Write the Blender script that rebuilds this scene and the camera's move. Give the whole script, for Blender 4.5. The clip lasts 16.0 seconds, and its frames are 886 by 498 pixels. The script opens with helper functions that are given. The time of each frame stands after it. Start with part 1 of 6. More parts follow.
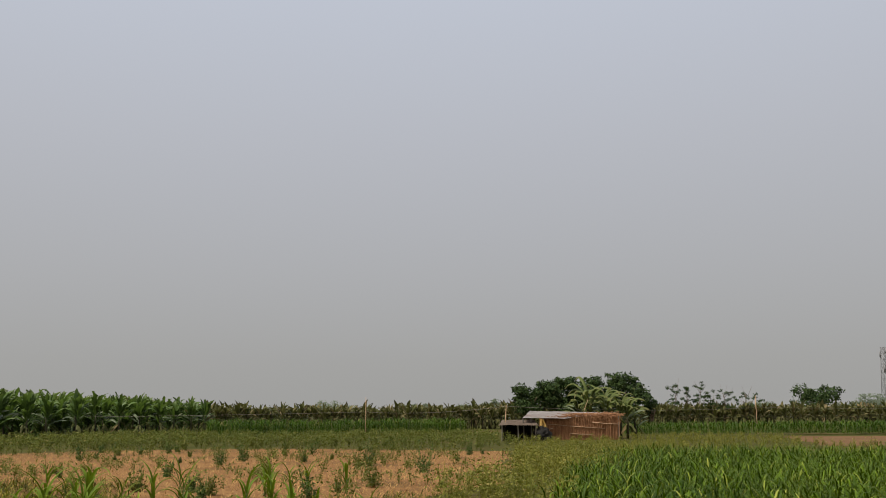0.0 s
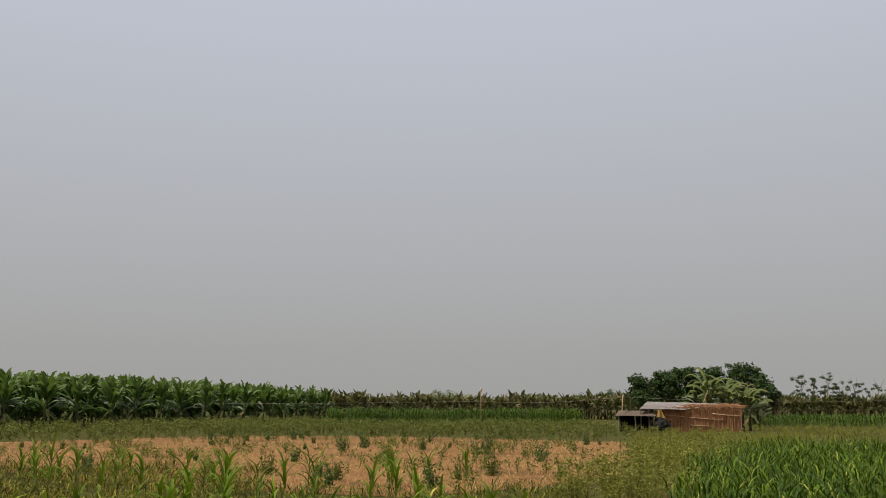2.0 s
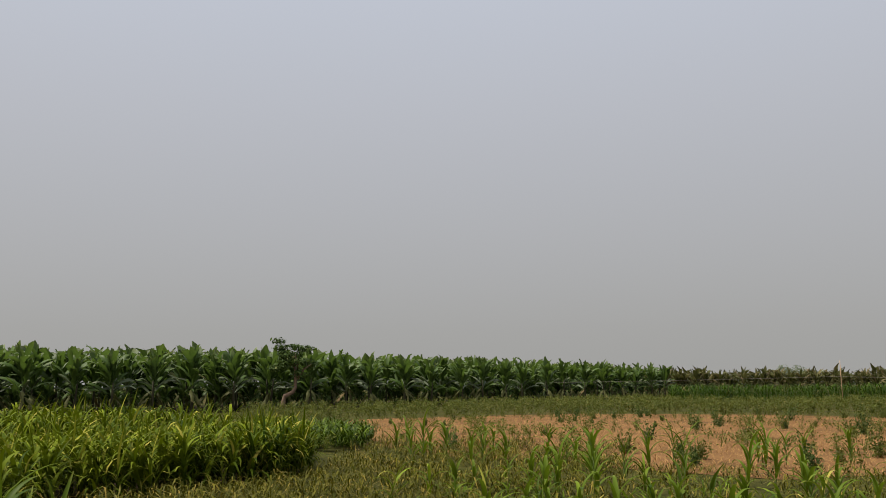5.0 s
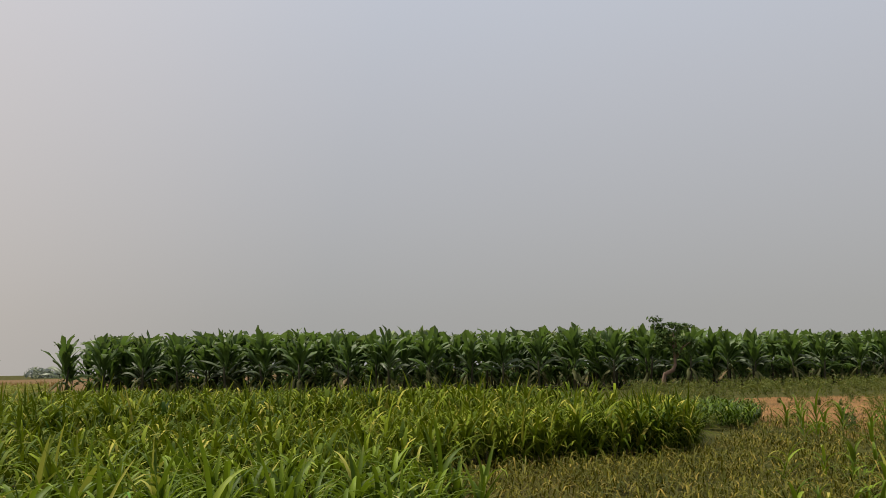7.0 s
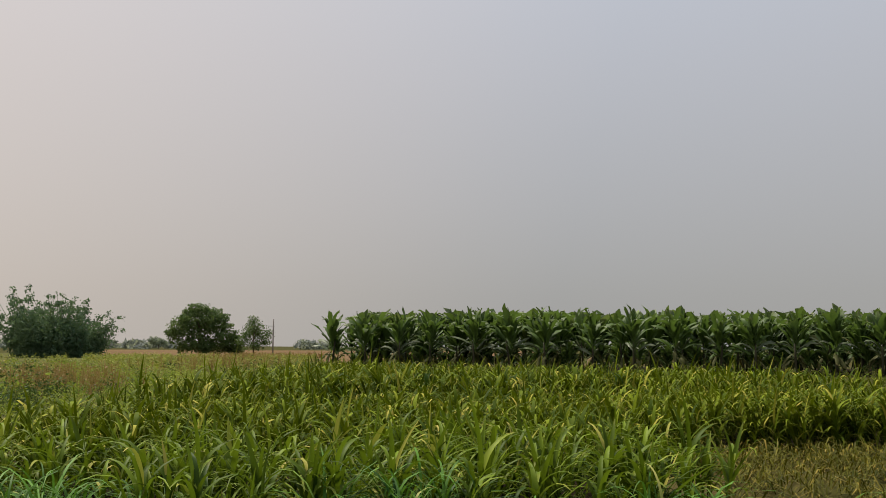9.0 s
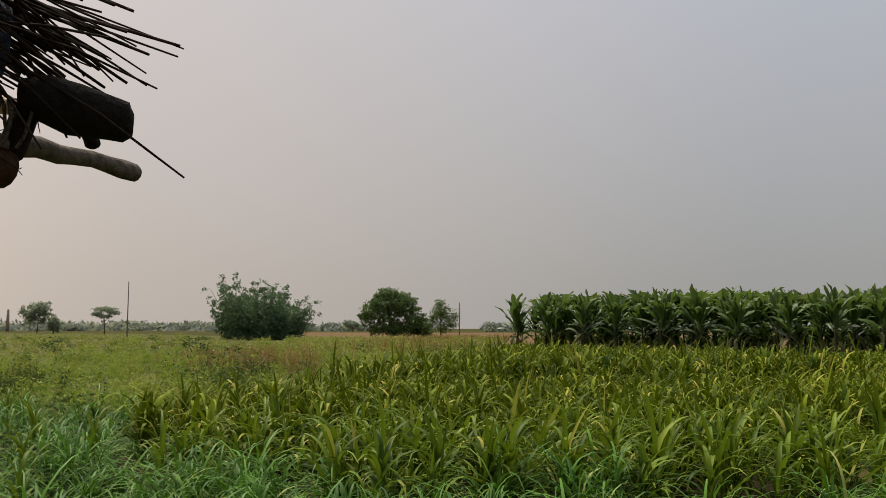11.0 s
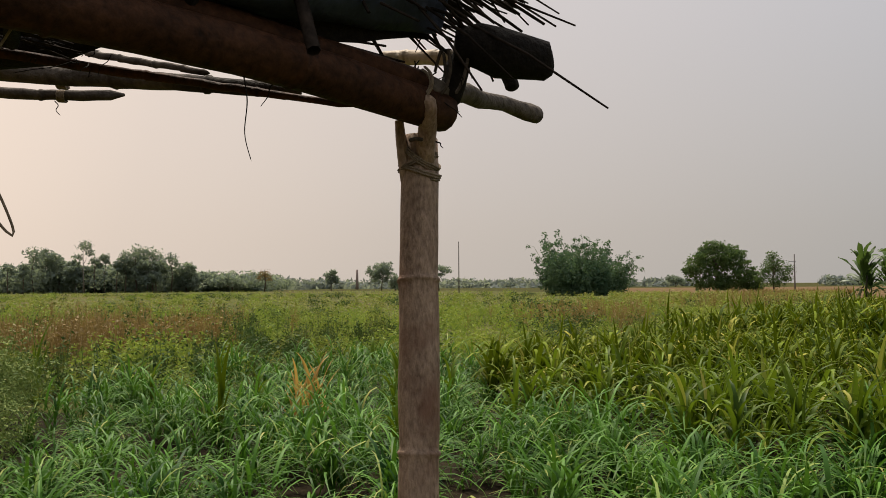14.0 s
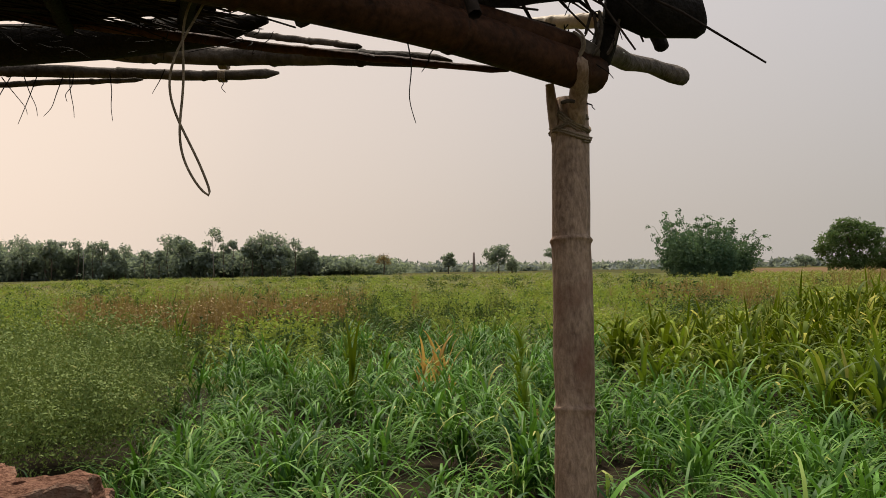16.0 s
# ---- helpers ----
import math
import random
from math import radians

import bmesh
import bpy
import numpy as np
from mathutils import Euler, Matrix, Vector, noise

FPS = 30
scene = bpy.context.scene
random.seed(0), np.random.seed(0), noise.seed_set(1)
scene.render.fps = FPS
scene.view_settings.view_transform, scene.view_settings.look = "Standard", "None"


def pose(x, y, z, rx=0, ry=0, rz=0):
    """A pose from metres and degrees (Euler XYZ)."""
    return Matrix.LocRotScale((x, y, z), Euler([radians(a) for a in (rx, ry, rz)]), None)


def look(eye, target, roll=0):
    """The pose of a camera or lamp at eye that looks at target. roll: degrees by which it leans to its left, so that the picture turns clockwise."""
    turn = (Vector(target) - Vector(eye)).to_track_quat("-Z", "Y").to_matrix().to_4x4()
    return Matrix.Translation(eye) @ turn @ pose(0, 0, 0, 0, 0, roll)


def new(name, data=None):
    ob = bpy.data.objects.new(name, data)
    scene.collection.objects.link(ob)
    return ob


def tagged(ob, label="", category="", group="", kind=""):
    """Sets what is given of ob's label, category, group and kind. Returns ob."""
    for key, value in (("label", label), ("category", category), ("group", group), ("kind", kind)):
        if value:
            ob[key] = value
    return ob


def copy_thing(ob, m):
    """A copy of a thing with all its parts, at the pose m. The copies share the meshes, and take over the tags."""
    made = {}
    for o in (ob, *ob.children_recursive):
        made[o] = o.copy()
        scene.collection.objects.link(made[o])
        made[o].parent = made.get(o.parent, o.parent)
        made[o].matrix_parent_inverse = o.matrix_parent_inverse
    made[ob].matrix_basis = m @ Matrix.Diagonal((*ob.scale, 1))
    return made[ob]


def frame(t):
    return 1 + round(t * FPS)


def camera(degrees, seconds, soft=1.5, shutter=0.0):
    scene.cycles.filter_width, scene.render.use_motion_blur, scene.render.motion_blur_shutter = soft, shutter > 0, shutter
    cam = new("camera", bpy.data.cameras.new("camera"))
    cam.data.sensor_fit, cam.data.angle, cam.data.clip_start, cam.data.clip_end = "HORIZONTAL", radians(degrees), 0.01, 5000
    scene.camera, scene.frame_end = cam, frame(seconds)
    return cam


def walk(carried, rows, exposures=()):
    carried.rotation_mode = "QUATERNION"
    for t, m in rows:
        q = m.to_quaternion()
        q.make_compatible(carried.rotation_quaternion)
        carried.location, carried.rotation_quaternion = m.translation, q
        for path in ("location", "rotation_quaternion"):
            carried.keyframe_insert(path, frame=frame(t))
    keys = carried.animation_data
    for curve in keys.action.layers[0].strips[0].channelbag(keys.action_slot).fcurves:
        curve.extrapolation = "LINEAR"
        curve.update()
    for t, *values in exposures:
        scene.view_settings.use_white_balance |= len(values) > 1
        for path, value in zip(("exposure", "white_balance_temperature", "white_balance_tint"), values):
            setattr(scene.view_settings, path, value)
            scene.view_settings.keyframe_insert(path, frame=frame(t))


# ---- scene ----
cam = camera(53.66, 16.0, soft=0.65)
PATH = [
    (0.0, (-0.000, 0.000, 1.602), (0.000, 9.824, 3.469), -0.39),
    (0.5, (-0.035, -0.054, 1.605), (-0.289, 9.777, 3.419), -0.50),
    (1.0, (-0.057, -0.121, 1.598), (-0.623, 9.700, 3.396), -0.36),
    (1.5, (-0.070, -0.194, 1.595), (-0.976, 9.605, 3.372), -0.15),
    (2.0, (-0.080, -0.259, 1.603), (-1.348, 9.503, 3.358), 0.12),
    (2.5, (-0.098, -0.305, 1.607), (-1.719, 9.408, 3.346), 0.27),
    (3.0, (-0.150, -0.317, 1.608), (-2.138, 9.330, 3.335), 0.21),
    (3.2, (-0.185, -0.301, 1.613), (-2.339, 9.315, 3.316), 0.39),
    (5.3, (-0.657, 0.102, 1.559), (-6.022, 8.403, 3.077), -0.92),
    (5.5, (-0.658, 0.100, 1.557), (-6.458, 8.105, 3.068), -1.16),
    (6.0, (-0.548, -0.019, 1.564), (-7.239, 7.267, 3.021), -1.55),
    (6.5, (-0.381, -0.241, 1.584), (-7.719, 6.414, 2.949), -1.40),
    (7.0, (-0.222, -0.532, 1.621), (-8.104, 5.474, 2.962), -1.03),
    (7.5, (-0.062, -0.830, 1.653), (-8.418, 4.496, 3.001), -0.73),
    (8.0, (0.083, -1.042, 1.669), (-8.649, 3.649, 2.989), -0.33),
    (8.5, (0.245, -1.067, 1.642), (-8.789, 3.047, 2.853), 0.13),
    (9.0, (0.364, -0.987, 1.623), (-8.885, 2.649, 2.735), 0.34),
    (9.2, (0.395, -0.958, 1.620), (-8.923, 2.501, 2.717), 0.13),
    (11.5, (0.643, -0.934, 1.643), (-9.275, 0.035, 2.470), 0.31),
    (12.0, (0.635, -0.978, 1.638), (-9.335, -0.789, 2.382), 0.33),
    (12.5, (0.619, -1.028, 1.610), (-9.345, -1.623, 2.225), 0.11),
    (13.0, (0.607, -1.069, 1.588), (-9.332, -2.067, 2.058), -0.15),
    (13.5, (0.632, -1.107, 1.585), (-9.253, -2.550, 2.051), -0.48),
    (14.0, (0.657, -1.135, 1.581), (-9.143, -3.083, 1.995), -0.48),
    (14.5, (0.687, -1.156, 1.565), (-9.017, -3.552, 1.889), -0.52),
    (15.0, (0.698, -1.179, 1.550), (-8.916, -3.919, 1.808), -0.64),
    (15.5, (0.714, -1.185, 1.537), (-8.815, -4.208, 1.766), -0.82),
    (16.0, (0.717, -1.199, 1.537), (-8.744, -4.430, 1.769), -0.98),
]
walk(cam, [(t, look(eye, target, roll)) for t, eye, target, roll in PATH],
     [(0.0, -0.03), (5.5, 0.0), (7.0, 0.0), (9.0, -0.02), (11.5, -0.2), (12.0, -0.24), (12.5, -0.16), (13.5, -0.04), (16.0, 0.02)])

# ---- world and sun ----
SUN_AZ, SUN_EL = 115.0, 60.0          # degrees left of +y, above the horizon


def toward(az, el=0.0):
    a, e = radians(az), radians(el)
    return Vector((-math.sin(a) * math.cos(e), math.cos(a) * math.cos(e), math.sin(e)))


def make_world():
    w = bpy.data.worlds.new("hazy_sky")
    w.use_nodes = True
    scene.world = w
    nt = w.node_tree
    nt.nodes.clear()
    add, link = nt.nodes.new, nt.links.new
    out = add("ShaderNodeOutputWorld")
    coord = add("ShaderNodeTexCoord")
    sep = add("ShaderNodeSeparateXYZ")
    link(coord.outputs["Generated"], sep.inputs[0])
    high = add("ShaderNodeValToRGB")
    stops = [(0.0, (0.382, 0.380, 0.368)), (0.06, (0.399, 0.397, 0.390)), (0.16, (0.446, 0.450, 0.464)),
             (0.30, (0.505, 0.520, 0.565)), (0.45, (0.56, 0.595, 0.675)), (0.7, (0.66, 0.69, 0.76)), (1.0, (0.72, 0.75, 0.82))]
    ramp(high, stops)
    link(sep.outputs[2], high.inputs[0])
    dot = add("ShaderNodeVectorMath")
    dot.operation = "DOT_PRODUCT"
    link(coord.outputs["Generated"], dot.inputs[0])
    dot.inputs[1].default_value = toward(152, 14)
    glow = add("ShaderNodeValToRGB")
    ramp(glow, [(0.0, (0, 0, 0)), (0.10, (0.04, 0.04, 0.04)), (0.40, (0.20, 0.20, 0.20)), (0.62, (0.32, 0.32, 0.32)), (0.85, (0.60, 0.60, 0.60)), (1.0, (1, 1, 1))])
    link(dot.outputs["Value"], glow.inputs[0])
    mix = add("ShaderNodeMix")
    mix.data_type = "RGBA"
    link(glow.outputs[0], mix.inputs[0])
    link(high.outputs[0], mix.inputs[6])
    mix.inputs[7].default_value = (1.06, 0.85, 0.69, 1)
    haze = add("ShaderNodeBackground")
    link(mix.outputs[2], haze.inputs[0])
    haze.inputs[1].default_value = 0.92
    sky = add("ShaderNodeTexSky")
    sky.sky_type, sky.sun_disc = "NISHITA", False
    sky.sun_elevation, sky.sun_rotation = radians(SUN_EL), radians(-SUN_AZ)
    sky.dust_density, sky.air_density = 6.0, 1.0
    clear = add("ShaderNodeBackground")
    link(sky.outputs[0], clear.inputs[0])
    clear.inputs[1].default_value = 0.006
    both = add("ShaderNodeAddShader")
    link(haze.outputs[0], both.inputs[0])
    link(clear.outputs[0], both.inputs[1])
    link(both.outputs[0], out.inputs[0])


def ramp(node, stops):
    el = node.color_ramp.elements
    while len(el) > 1:
        el.remove(el[-1])
    el[0].position, el[0].color = stops[0][0], (*stops[0][1], 1)
    for p, c in stops[1:]:
        el.new(p).color = (*c, 1)


make_world()
sun_data = bpy.data.lights.new("sun", "SUN")
sun_data.energy, sun_data.angle, sun_data.color = 5.6, radians(14), (1.0, 0.92, 0.80)
sun = new("sun", sun_data)
sun.matrix_world = look(toward(SUN_AZ, SUN_EL) * 50, (0, 0, 0))

# ---- materials ----


def material(name):
    m = bpy.data.materials.new(name)
    m.use_nodes = True
    nt = m.node_tree
    return m, nt, nt.nodes["Principled BSDF"], nt.nodes["Material Output"]


def noise_node(nt, scale, detail=4.0, coord="Object", rough=0.6):
    c = nt.nodes.new("ShaderNodeTexCoord")
    n = nt.nodes.new("ShaderNodeTexNoise")
    n.inputs["Scale"].default_value, n.inputs["Detail"].default_value, n.inputs["Roughness"].default_value = scale, detail, rough
    nt.links.new(c.outputs[coord], n.inputs["Vector"])
    return n


def mixed(nt, fac, a, b, kind="MIX"):
    n = nt.nodes.new("ShaderNodeMix")
    n.data_type, n.blend_type = "RGBA", kind
    for i, v in ((0, fac), (6, a), (7, b)):
        if isinstance(v, (int, float)):
            n.inputs[i].default_value = v
        elif isinstance(v, tuple):
            n.inputs[i].default_value = (*v, 1)
        else:
            nt.links.new(v, n.inputs[i])
    return n.outputs[2]


def stepped(nt, value, low, high):
    n = nt.nodes.new("ShaderNodeMapRange")
    n.inputs[1].default_value, n.inputs[2].default_value = low, high
    nt.links.new(value, n.inputs[0])
    return n.outputs[0]


def leaf_material(name, dark, light, dry, dry_share=0.08, glow=0.35, patch=0.25, rough=0.5, tips=0.5, sheen=0.05, pull=0.45, middle=0.5):
    """Foliage: each leaf its own green, some dry, tips withered, with light passing through."""
    m, nt, bsdf, out = material(name)
    geo = nt.nodes.new("ShaderNodeNewGeometry")
    each = geo.outputs["Random Per Island"]
    col = nt.nodes.new("ShaderNodeValToRGB")
    nt.links.new(each, col.inputs[0])
    mid = tuple(a + (b - a) * middle for a, b in zip(dark, light))
    ramp(col, [(0.0, dark), (0.5, mid), (max(0.55, 0.97 - dry_share), light), (1.0, dry)])
    big = noise_node(nt, patch, 3.0)
    c = mixed(nt, stepped(nt, big.outputs[0], 0.35, 0.7), col.outputs[0], tuple(min(1, v * s) for v, s in zip(light, (1.15, 1.05, 0.8))))
    c2 = mixed(nt, pull, col.outputs[0], c)
    att = nt.nodes.new("ShaderNodeAttribute")
    att.attribute_name = "tip"
    fine = noise_node(nt, 9.0, 3.0)
    ad = nt.nodes.new("ShaderNodeMath")
    ad.operation = "MULTIPLY_ADD"
    nt.links.new(fine.outputs[0], ad.inputs[0])
    ad.inputs[1].default_value = 0.7
    nt.links.new(att.outputs["Fac"], ad.inputs[2])
    worn = stepped(nt, ad.outputs[0], 1.12, 1.5)
    sc = nt.nodes.new("ShaderNodeMath")
    sc.operation = "MULTIPLY"
    nt.links.new(worn, sc.inputs[0])
    sc.inputs[1].default_value = tips
    c3 = mixed(nt, sc.outputs[0], c2, dry)
    nt.links.new(c3, bsdf.inputs["Base Color"])
    bsdf.inputs["Roughness"].default_value = rough
    bsdf.inputs["Specular IOR Level"].default_value = sheen
    tr = nt.nodes.new("ShaderNodeBsdfTranslucent")
    nt.links.new(mixed(nt, 0.5, c3, tuple(v * s for v, s in zip(light, (1.5, 1.5, 0.7)))), tr.inputs[0])
    sh = nt.nodes.new("ShaderNodeMixShader")
    sh.inputs[0].default_value = glow
    nt.links.new(bsdf.outputs[0], sh.inputs[1])
    nt.links.new(tr.outputs[0], sh.inputs[2])
    nt.links.new(sh.outputs[0], out.inputs[0])
    return m


def rough_material(name, dark, light, scale=6.0, fine=60.0, rough=0.85, bump=0.3, stretch=None, spec=0.12, stain=None):
    """Earth, wood, straw, brick: two scales of colour and a relief."""
    m, nt, bsdf, out = material(name)
    a, b = noise_node(nt, scale, 5.0), noise_node(nt, fine, 4.0)
    if stretch:
        for n in (a, b):
            mp = nt.nodes.new("ShaderNodeMapping")
            mp.inputs["Scale"].default_value = stretch
            src = n.inputs["Vector"].links[0].from_socket
            nt.links.new(src, mp.inputs[0])
            nt.links.new(mp.outputs[0], n.inputs["Vector"])
    c = mixed(nt, stepped(nt, a.outputs[0], 0.32, 0.68), dark, light)
    c = mixed(nt, 0.5, c, mixed(nt, stepped(nt, b.outputs[0], 0.3, 0.7), tuple(v * 0.6 for v in dark), tuple(min(1, v * 1.25) for v in light)))
    if stain:
        s = noise_node(nt, scale * 0.35, 4.0)
        c = mixed(nt, stepped(nt, s.outputs[0], 0.52, 0.68), c, stain)
    info = nt.nodes.new("ShaderNodeObjectInfo")
    hsv = nt.nodes.new("ShaderNodeHueSaturation")
    nt.links.new(stepped_to(nt, info.outputs["Random"], 0.8, 1.2), hsv.inputs["Value"])
    nt.links.new(c, hsv.inputs["Color"])
    nt.links.new(hsv.outputs[0], bsdf.inputs["Base Color"])
    bsdf.inputs["Roughness"].default_value = rough
    bsdf.inputs["Specular IOR Level"].default_value = spec
    bp = nt.nodes.new("ShaderNodeBump")
    bp.inputs["Strength"].default_value, bp.inputs["Distance"].default_value = bump, 0.02
    nt.links.new(b.outputs[0], bp.inputs["Height"])
    nt.links.new(bp.outputs[0], bsdf.inputs["Normal"])
    return m


def stepped_to(nt, value, low, high):
    n = nt.nodes.new("ShaderNodeMapRange")
    n.inputs[3].default_value, n.inputs[4].default_value = low, high
    nt.links.new(value, n.inputs[0])
    return n.outputs[0]


M_MAIZE_B = leaf_material("standing_maize_leaf", (0.007, 0.028, 0.002), (0.146, 0.196, 0.010), (0.40, 0.34, 0.07), 0.07, 0.12, 0.35, 0.6, 0.4, 0.04, 0.35, 0.26)
M_NEARMAIZE = leaf_material("near_maize_leaf", (0.007, 0.030, 0.004), (0.152, 0.224, 0.018), (0.42, 0.35, 0.09), 0.06, 0.20, 0.5, 0.52, 0.3, 0.08, 0.35, 0.30)
M_FARMAIZE = leaf_material("far_maize_leaf", (0.014, 0.040, 0.006), (0.058, 0.105, 0.012), (0.16, 0.13, 0.05), 0.06, 0.15, 0.1, 0.5)
M_FODDER = leaf_material("fodder_leaf", (0.007, 0.037, 0.006), (0.108, 0.240, 0.036), (0.36, 0.33, 0.10), 0.03, 0.18, 0.9, 0.52, 0.25, 0.08, 0.35, 0.32)
M_BRIGHT = leaf_material("young_maize_leaf", (0.006, 0.024, 0.002), (0.084, 0.142, 0.006), (0.24, 0.25, 0.05), 0.06, 0.09, 0.2, 0.5, 0.4, 0.08, 0.35, 0.26)
M_BANANA = leaf_material("banana_leaf", (0.006, 0.020, 0.006), (0.118, 0.198, 0.050), (0.21, 0.20, 0.09), 0.05, 0.24, 0.4, 0.5, 0.4, 0.16, 0.25, 0.34)
M_HUTBANANA = leaf_material("sunlit_banana_leaf", (0.022, 0.042, 0.012), (0.110, 0.138, 0.044), (0.24, 0.19, 0.09), 0.14, 0.2, 0.4, 0.5, 0.6, 0.1)
M_TATTER = leaf_material("weathered_banana_leaf", (0.0396, 0.0528, 0.0198), (0.1056, 0.1122, 0.0462), (0.198, 0.1518, 0.0858), 0.25, 0.2, 0.3)
M_OLDLEAF = leaf_material("dusty_banana_leaf", (0.030, 0.052, 0.030), (0.120, 0.155, 0.092), (0.17, 0.15, 0.085), 0.08, 0.10, 0.4, 0.50, 0.4, 0.22)
M_DRYLEAF = leaf_material("dry_leaf", (0.1056, 0.0759, 0.0363), (0.2244, 0.1716, 0.0858), (0.2772, 0.2178, 0.1188), 0.2, 0.15, 0.8)
M_WEED = leaf_material("weed_leaf", (0.042, 0.068, 0.015), (0.118, 0.135, 0.034), (0.198, 0.155, 0.0594), 0.12, 0.25, 0.12)
M_FIELDWEED = leaf_material("field_weed_leaf", (0.040, 0.064, 0.012), (0.225, 0.255, 0.058), (0.30, 0.22, 0.07), 0.12, 0.30, 0.25, 0.5, 0.5, 0.03, 0.5, 0.45)
M_FIELDBUSH = leaf_material("field_bush_leaf", (0.060, 0.118, 0.022), (0.225, 0.290, 0.060), (0.28, 0.23, 0.08), 0.05, 0.30, 0.6, 0.6, 0.4, 0.03, 0.75, 0.42)
M_VERGE = leaf_material("verge_grass_blade", (0.014, 0.024, 0.003), (0.116, 0.112, 0.015), (0.25, 0.185, 0.045), 0.16, 0.10, 0.5, 0.5, 0.5, 0.04, 0.3, 0.38)
M_BRUSH = leaf_material("brush_leaf", (0.036, 0.072, 0.020), (0.180, 0.232, 0.070), (0.26, 0.24, 0.09), 0.04, 0.12, 0.9, 0.6, 0.4, 0.04)
M_BUSHG = leaf_material("dark_bush_leaf", (0.018, 0.042, 0.012), (0.075, 0.118, 0.034), (0.14, 0.13, 0.05), 0.05, 0.15, 0.4, 0.55, 0.4, 0.05)
M_FEATHER = leaf_material("feathery_weed_leaf", (0.058, 0.076, 0.014), (0.175, 0.180, 0.040), (0.24, 0.19, 0.07), 0.12, 0.22, 0.3)
M_DRYMAIZE = leaf_material("withered_maize_leaf", (0.20, 0.115, 0.035), (0.44, 0.28, 0.095), (0.48, 0.36, 0.15), 0.2, 0.3, 0.8)
M_RUST = leaf_material("rusty_weed", (0.13, 0.085, 0.035), (0.25, 0.175, 0.075), (0.32, 0.24, 0.11), 0.2, 0.2, 0.3)
M_TREE = leaf_material("tree_leaf", (0.012, 0.029, 0.011), (0.047, 0.076, 0.026), (0.06, 0.065, 0.026), 0.05, 0.12, 0.15)
M_SHADETREE = leaf_material("shade_tree_leaf", (0.036, 0.078, 0.026), (0.112, 0.170, 0.060), (0.12, 0.14, 0.05), 0.05, 0.35, 0.3)
# distance haze is painted into these two leaf colours as pale grey-green
M_HAZEDTREE = leaf_material("hazed_far_tree_leaf", (0.130, 0.170, 0.150), (0.205, 0.245, 0.210), (0.20, 0.20, 0.16), 0.05, 0.5, 0.05)
M_HAZEDSKYLINE = leaf_material("hazed_skyline_leaf", (0.140, 0.172, 0.170), (0.205, 0.232, 0.226), (0.20, 0.21, 0.19), 0.05, 0.45, 0.05)
M_BAMBOOLEAF = leaf_material("bamboo_leaf", (0.042, 0.092, 0.058), (0.108, 0.168, 0.105), (0.10, 0.12, 0.07), 0.05, 0.36, 0.15)
M_STALK = rough_material("green_stalk", (0.066, 0.1122, 0.0264), (0.1452, 0.1848, 0.0594), 5, 40, 0.6, 0.1)
# stem colour kept dark: shade at the grove's base is put into it
M_BANSTEM = rough_material("banana_stem_shaded", (0.020, 0.020, 0.011), (0.062, 0.060, 0.034), 3, 25, 0.7, 0.3, (1, 1, 0.2))
M_BARK = rough_material("bark", (0.066, 0.0495, 0.0363), (0.1584, 0.1188, 0.0858), 3, 22, 0.9, 0.6, (1, 1, 0.3))
M_PAPBARK = rough_material("smooth_bark", (0.1452, 0.099, 0.0726), (0.2376, 0.1716, 0.132), 4, 25, 0.85, 0.4)
M_STRAW = rough_material("straw", (0.22, 0.120, 0.046), (0.40, 0.255, 0.105), 0.8, 40, 0.85, 0.2, None, 0.05)
M_STUBBLE = rough_material("stubble_earth", (0.110, 0.055, 0.024), (0.215, 0.122, 0.052), 0.9, 9, 0.95, 0.8, None, 0.03, stain=(0.080, 0.050, 0.020))
M_SOIL = rough_material("bare_soil", (0.085, 0.048, 0.024), (0.140, 0.085, 0.045), 0.35, 5, 0.95, 0.6, None, 0.03)
M_GROUND = rough_material("grassy_ground", (0.022, 0.028, 0.007), (0.062, 0.060, 0.017), 0.25, 3.5, 0.95, 0.9, None, 0.03, stain=(0.0650, 0.0450, 0.0180))
M_WEEDGROUND = rough_material("weedy_ground", (0.045, 0.055, 0.015), (0.100, 0.098, 0.032), 0.08, 1.6, 0.95, 0.9, None, 0.03, stain=(0.098, 0.070, 0.030))
# near-black ground colour that paints the shade under bananas and brush
M_SHADEFLOOR = rough_material("leaf_litter", (0.010, 0.008, 0.005), (0.026, 0.020, 0.011), 1.2, 9, 0.95, 0.8, None, 0.03)
# soil colour darkened to stand for shade between the crop plants
M_SHADESOIL = rough_material("shade_dark_soil", (0.014, 0.010, 0.006), (0.036, 0.026, 0.014), 1.5, 12, 0.9, 0.8, None, 0.04)
M_DRYGROUND = rough_material("dry_far_field", (0.090, 0.060, 0.030), (0.160, 0.102, 0.050), 0.05, 0.8, 0.95, 0.5, None, 0.03)
M_POLE = rough_material("weathered_pole", (0.1056, 0.0924, 0.0792), (0.2244, 0.2046, 0.1848), 2, 30, 0.85, 0.3)
M_STEEL = rough_material("galvanised_steel", (0.1452, 0.1518, 0.165), (0.2376, 0.2442, 0.2574), 1, 20, 0.5, 0.1)

# ---- geometry helpers ----
rng = np.random.default_rng(7)


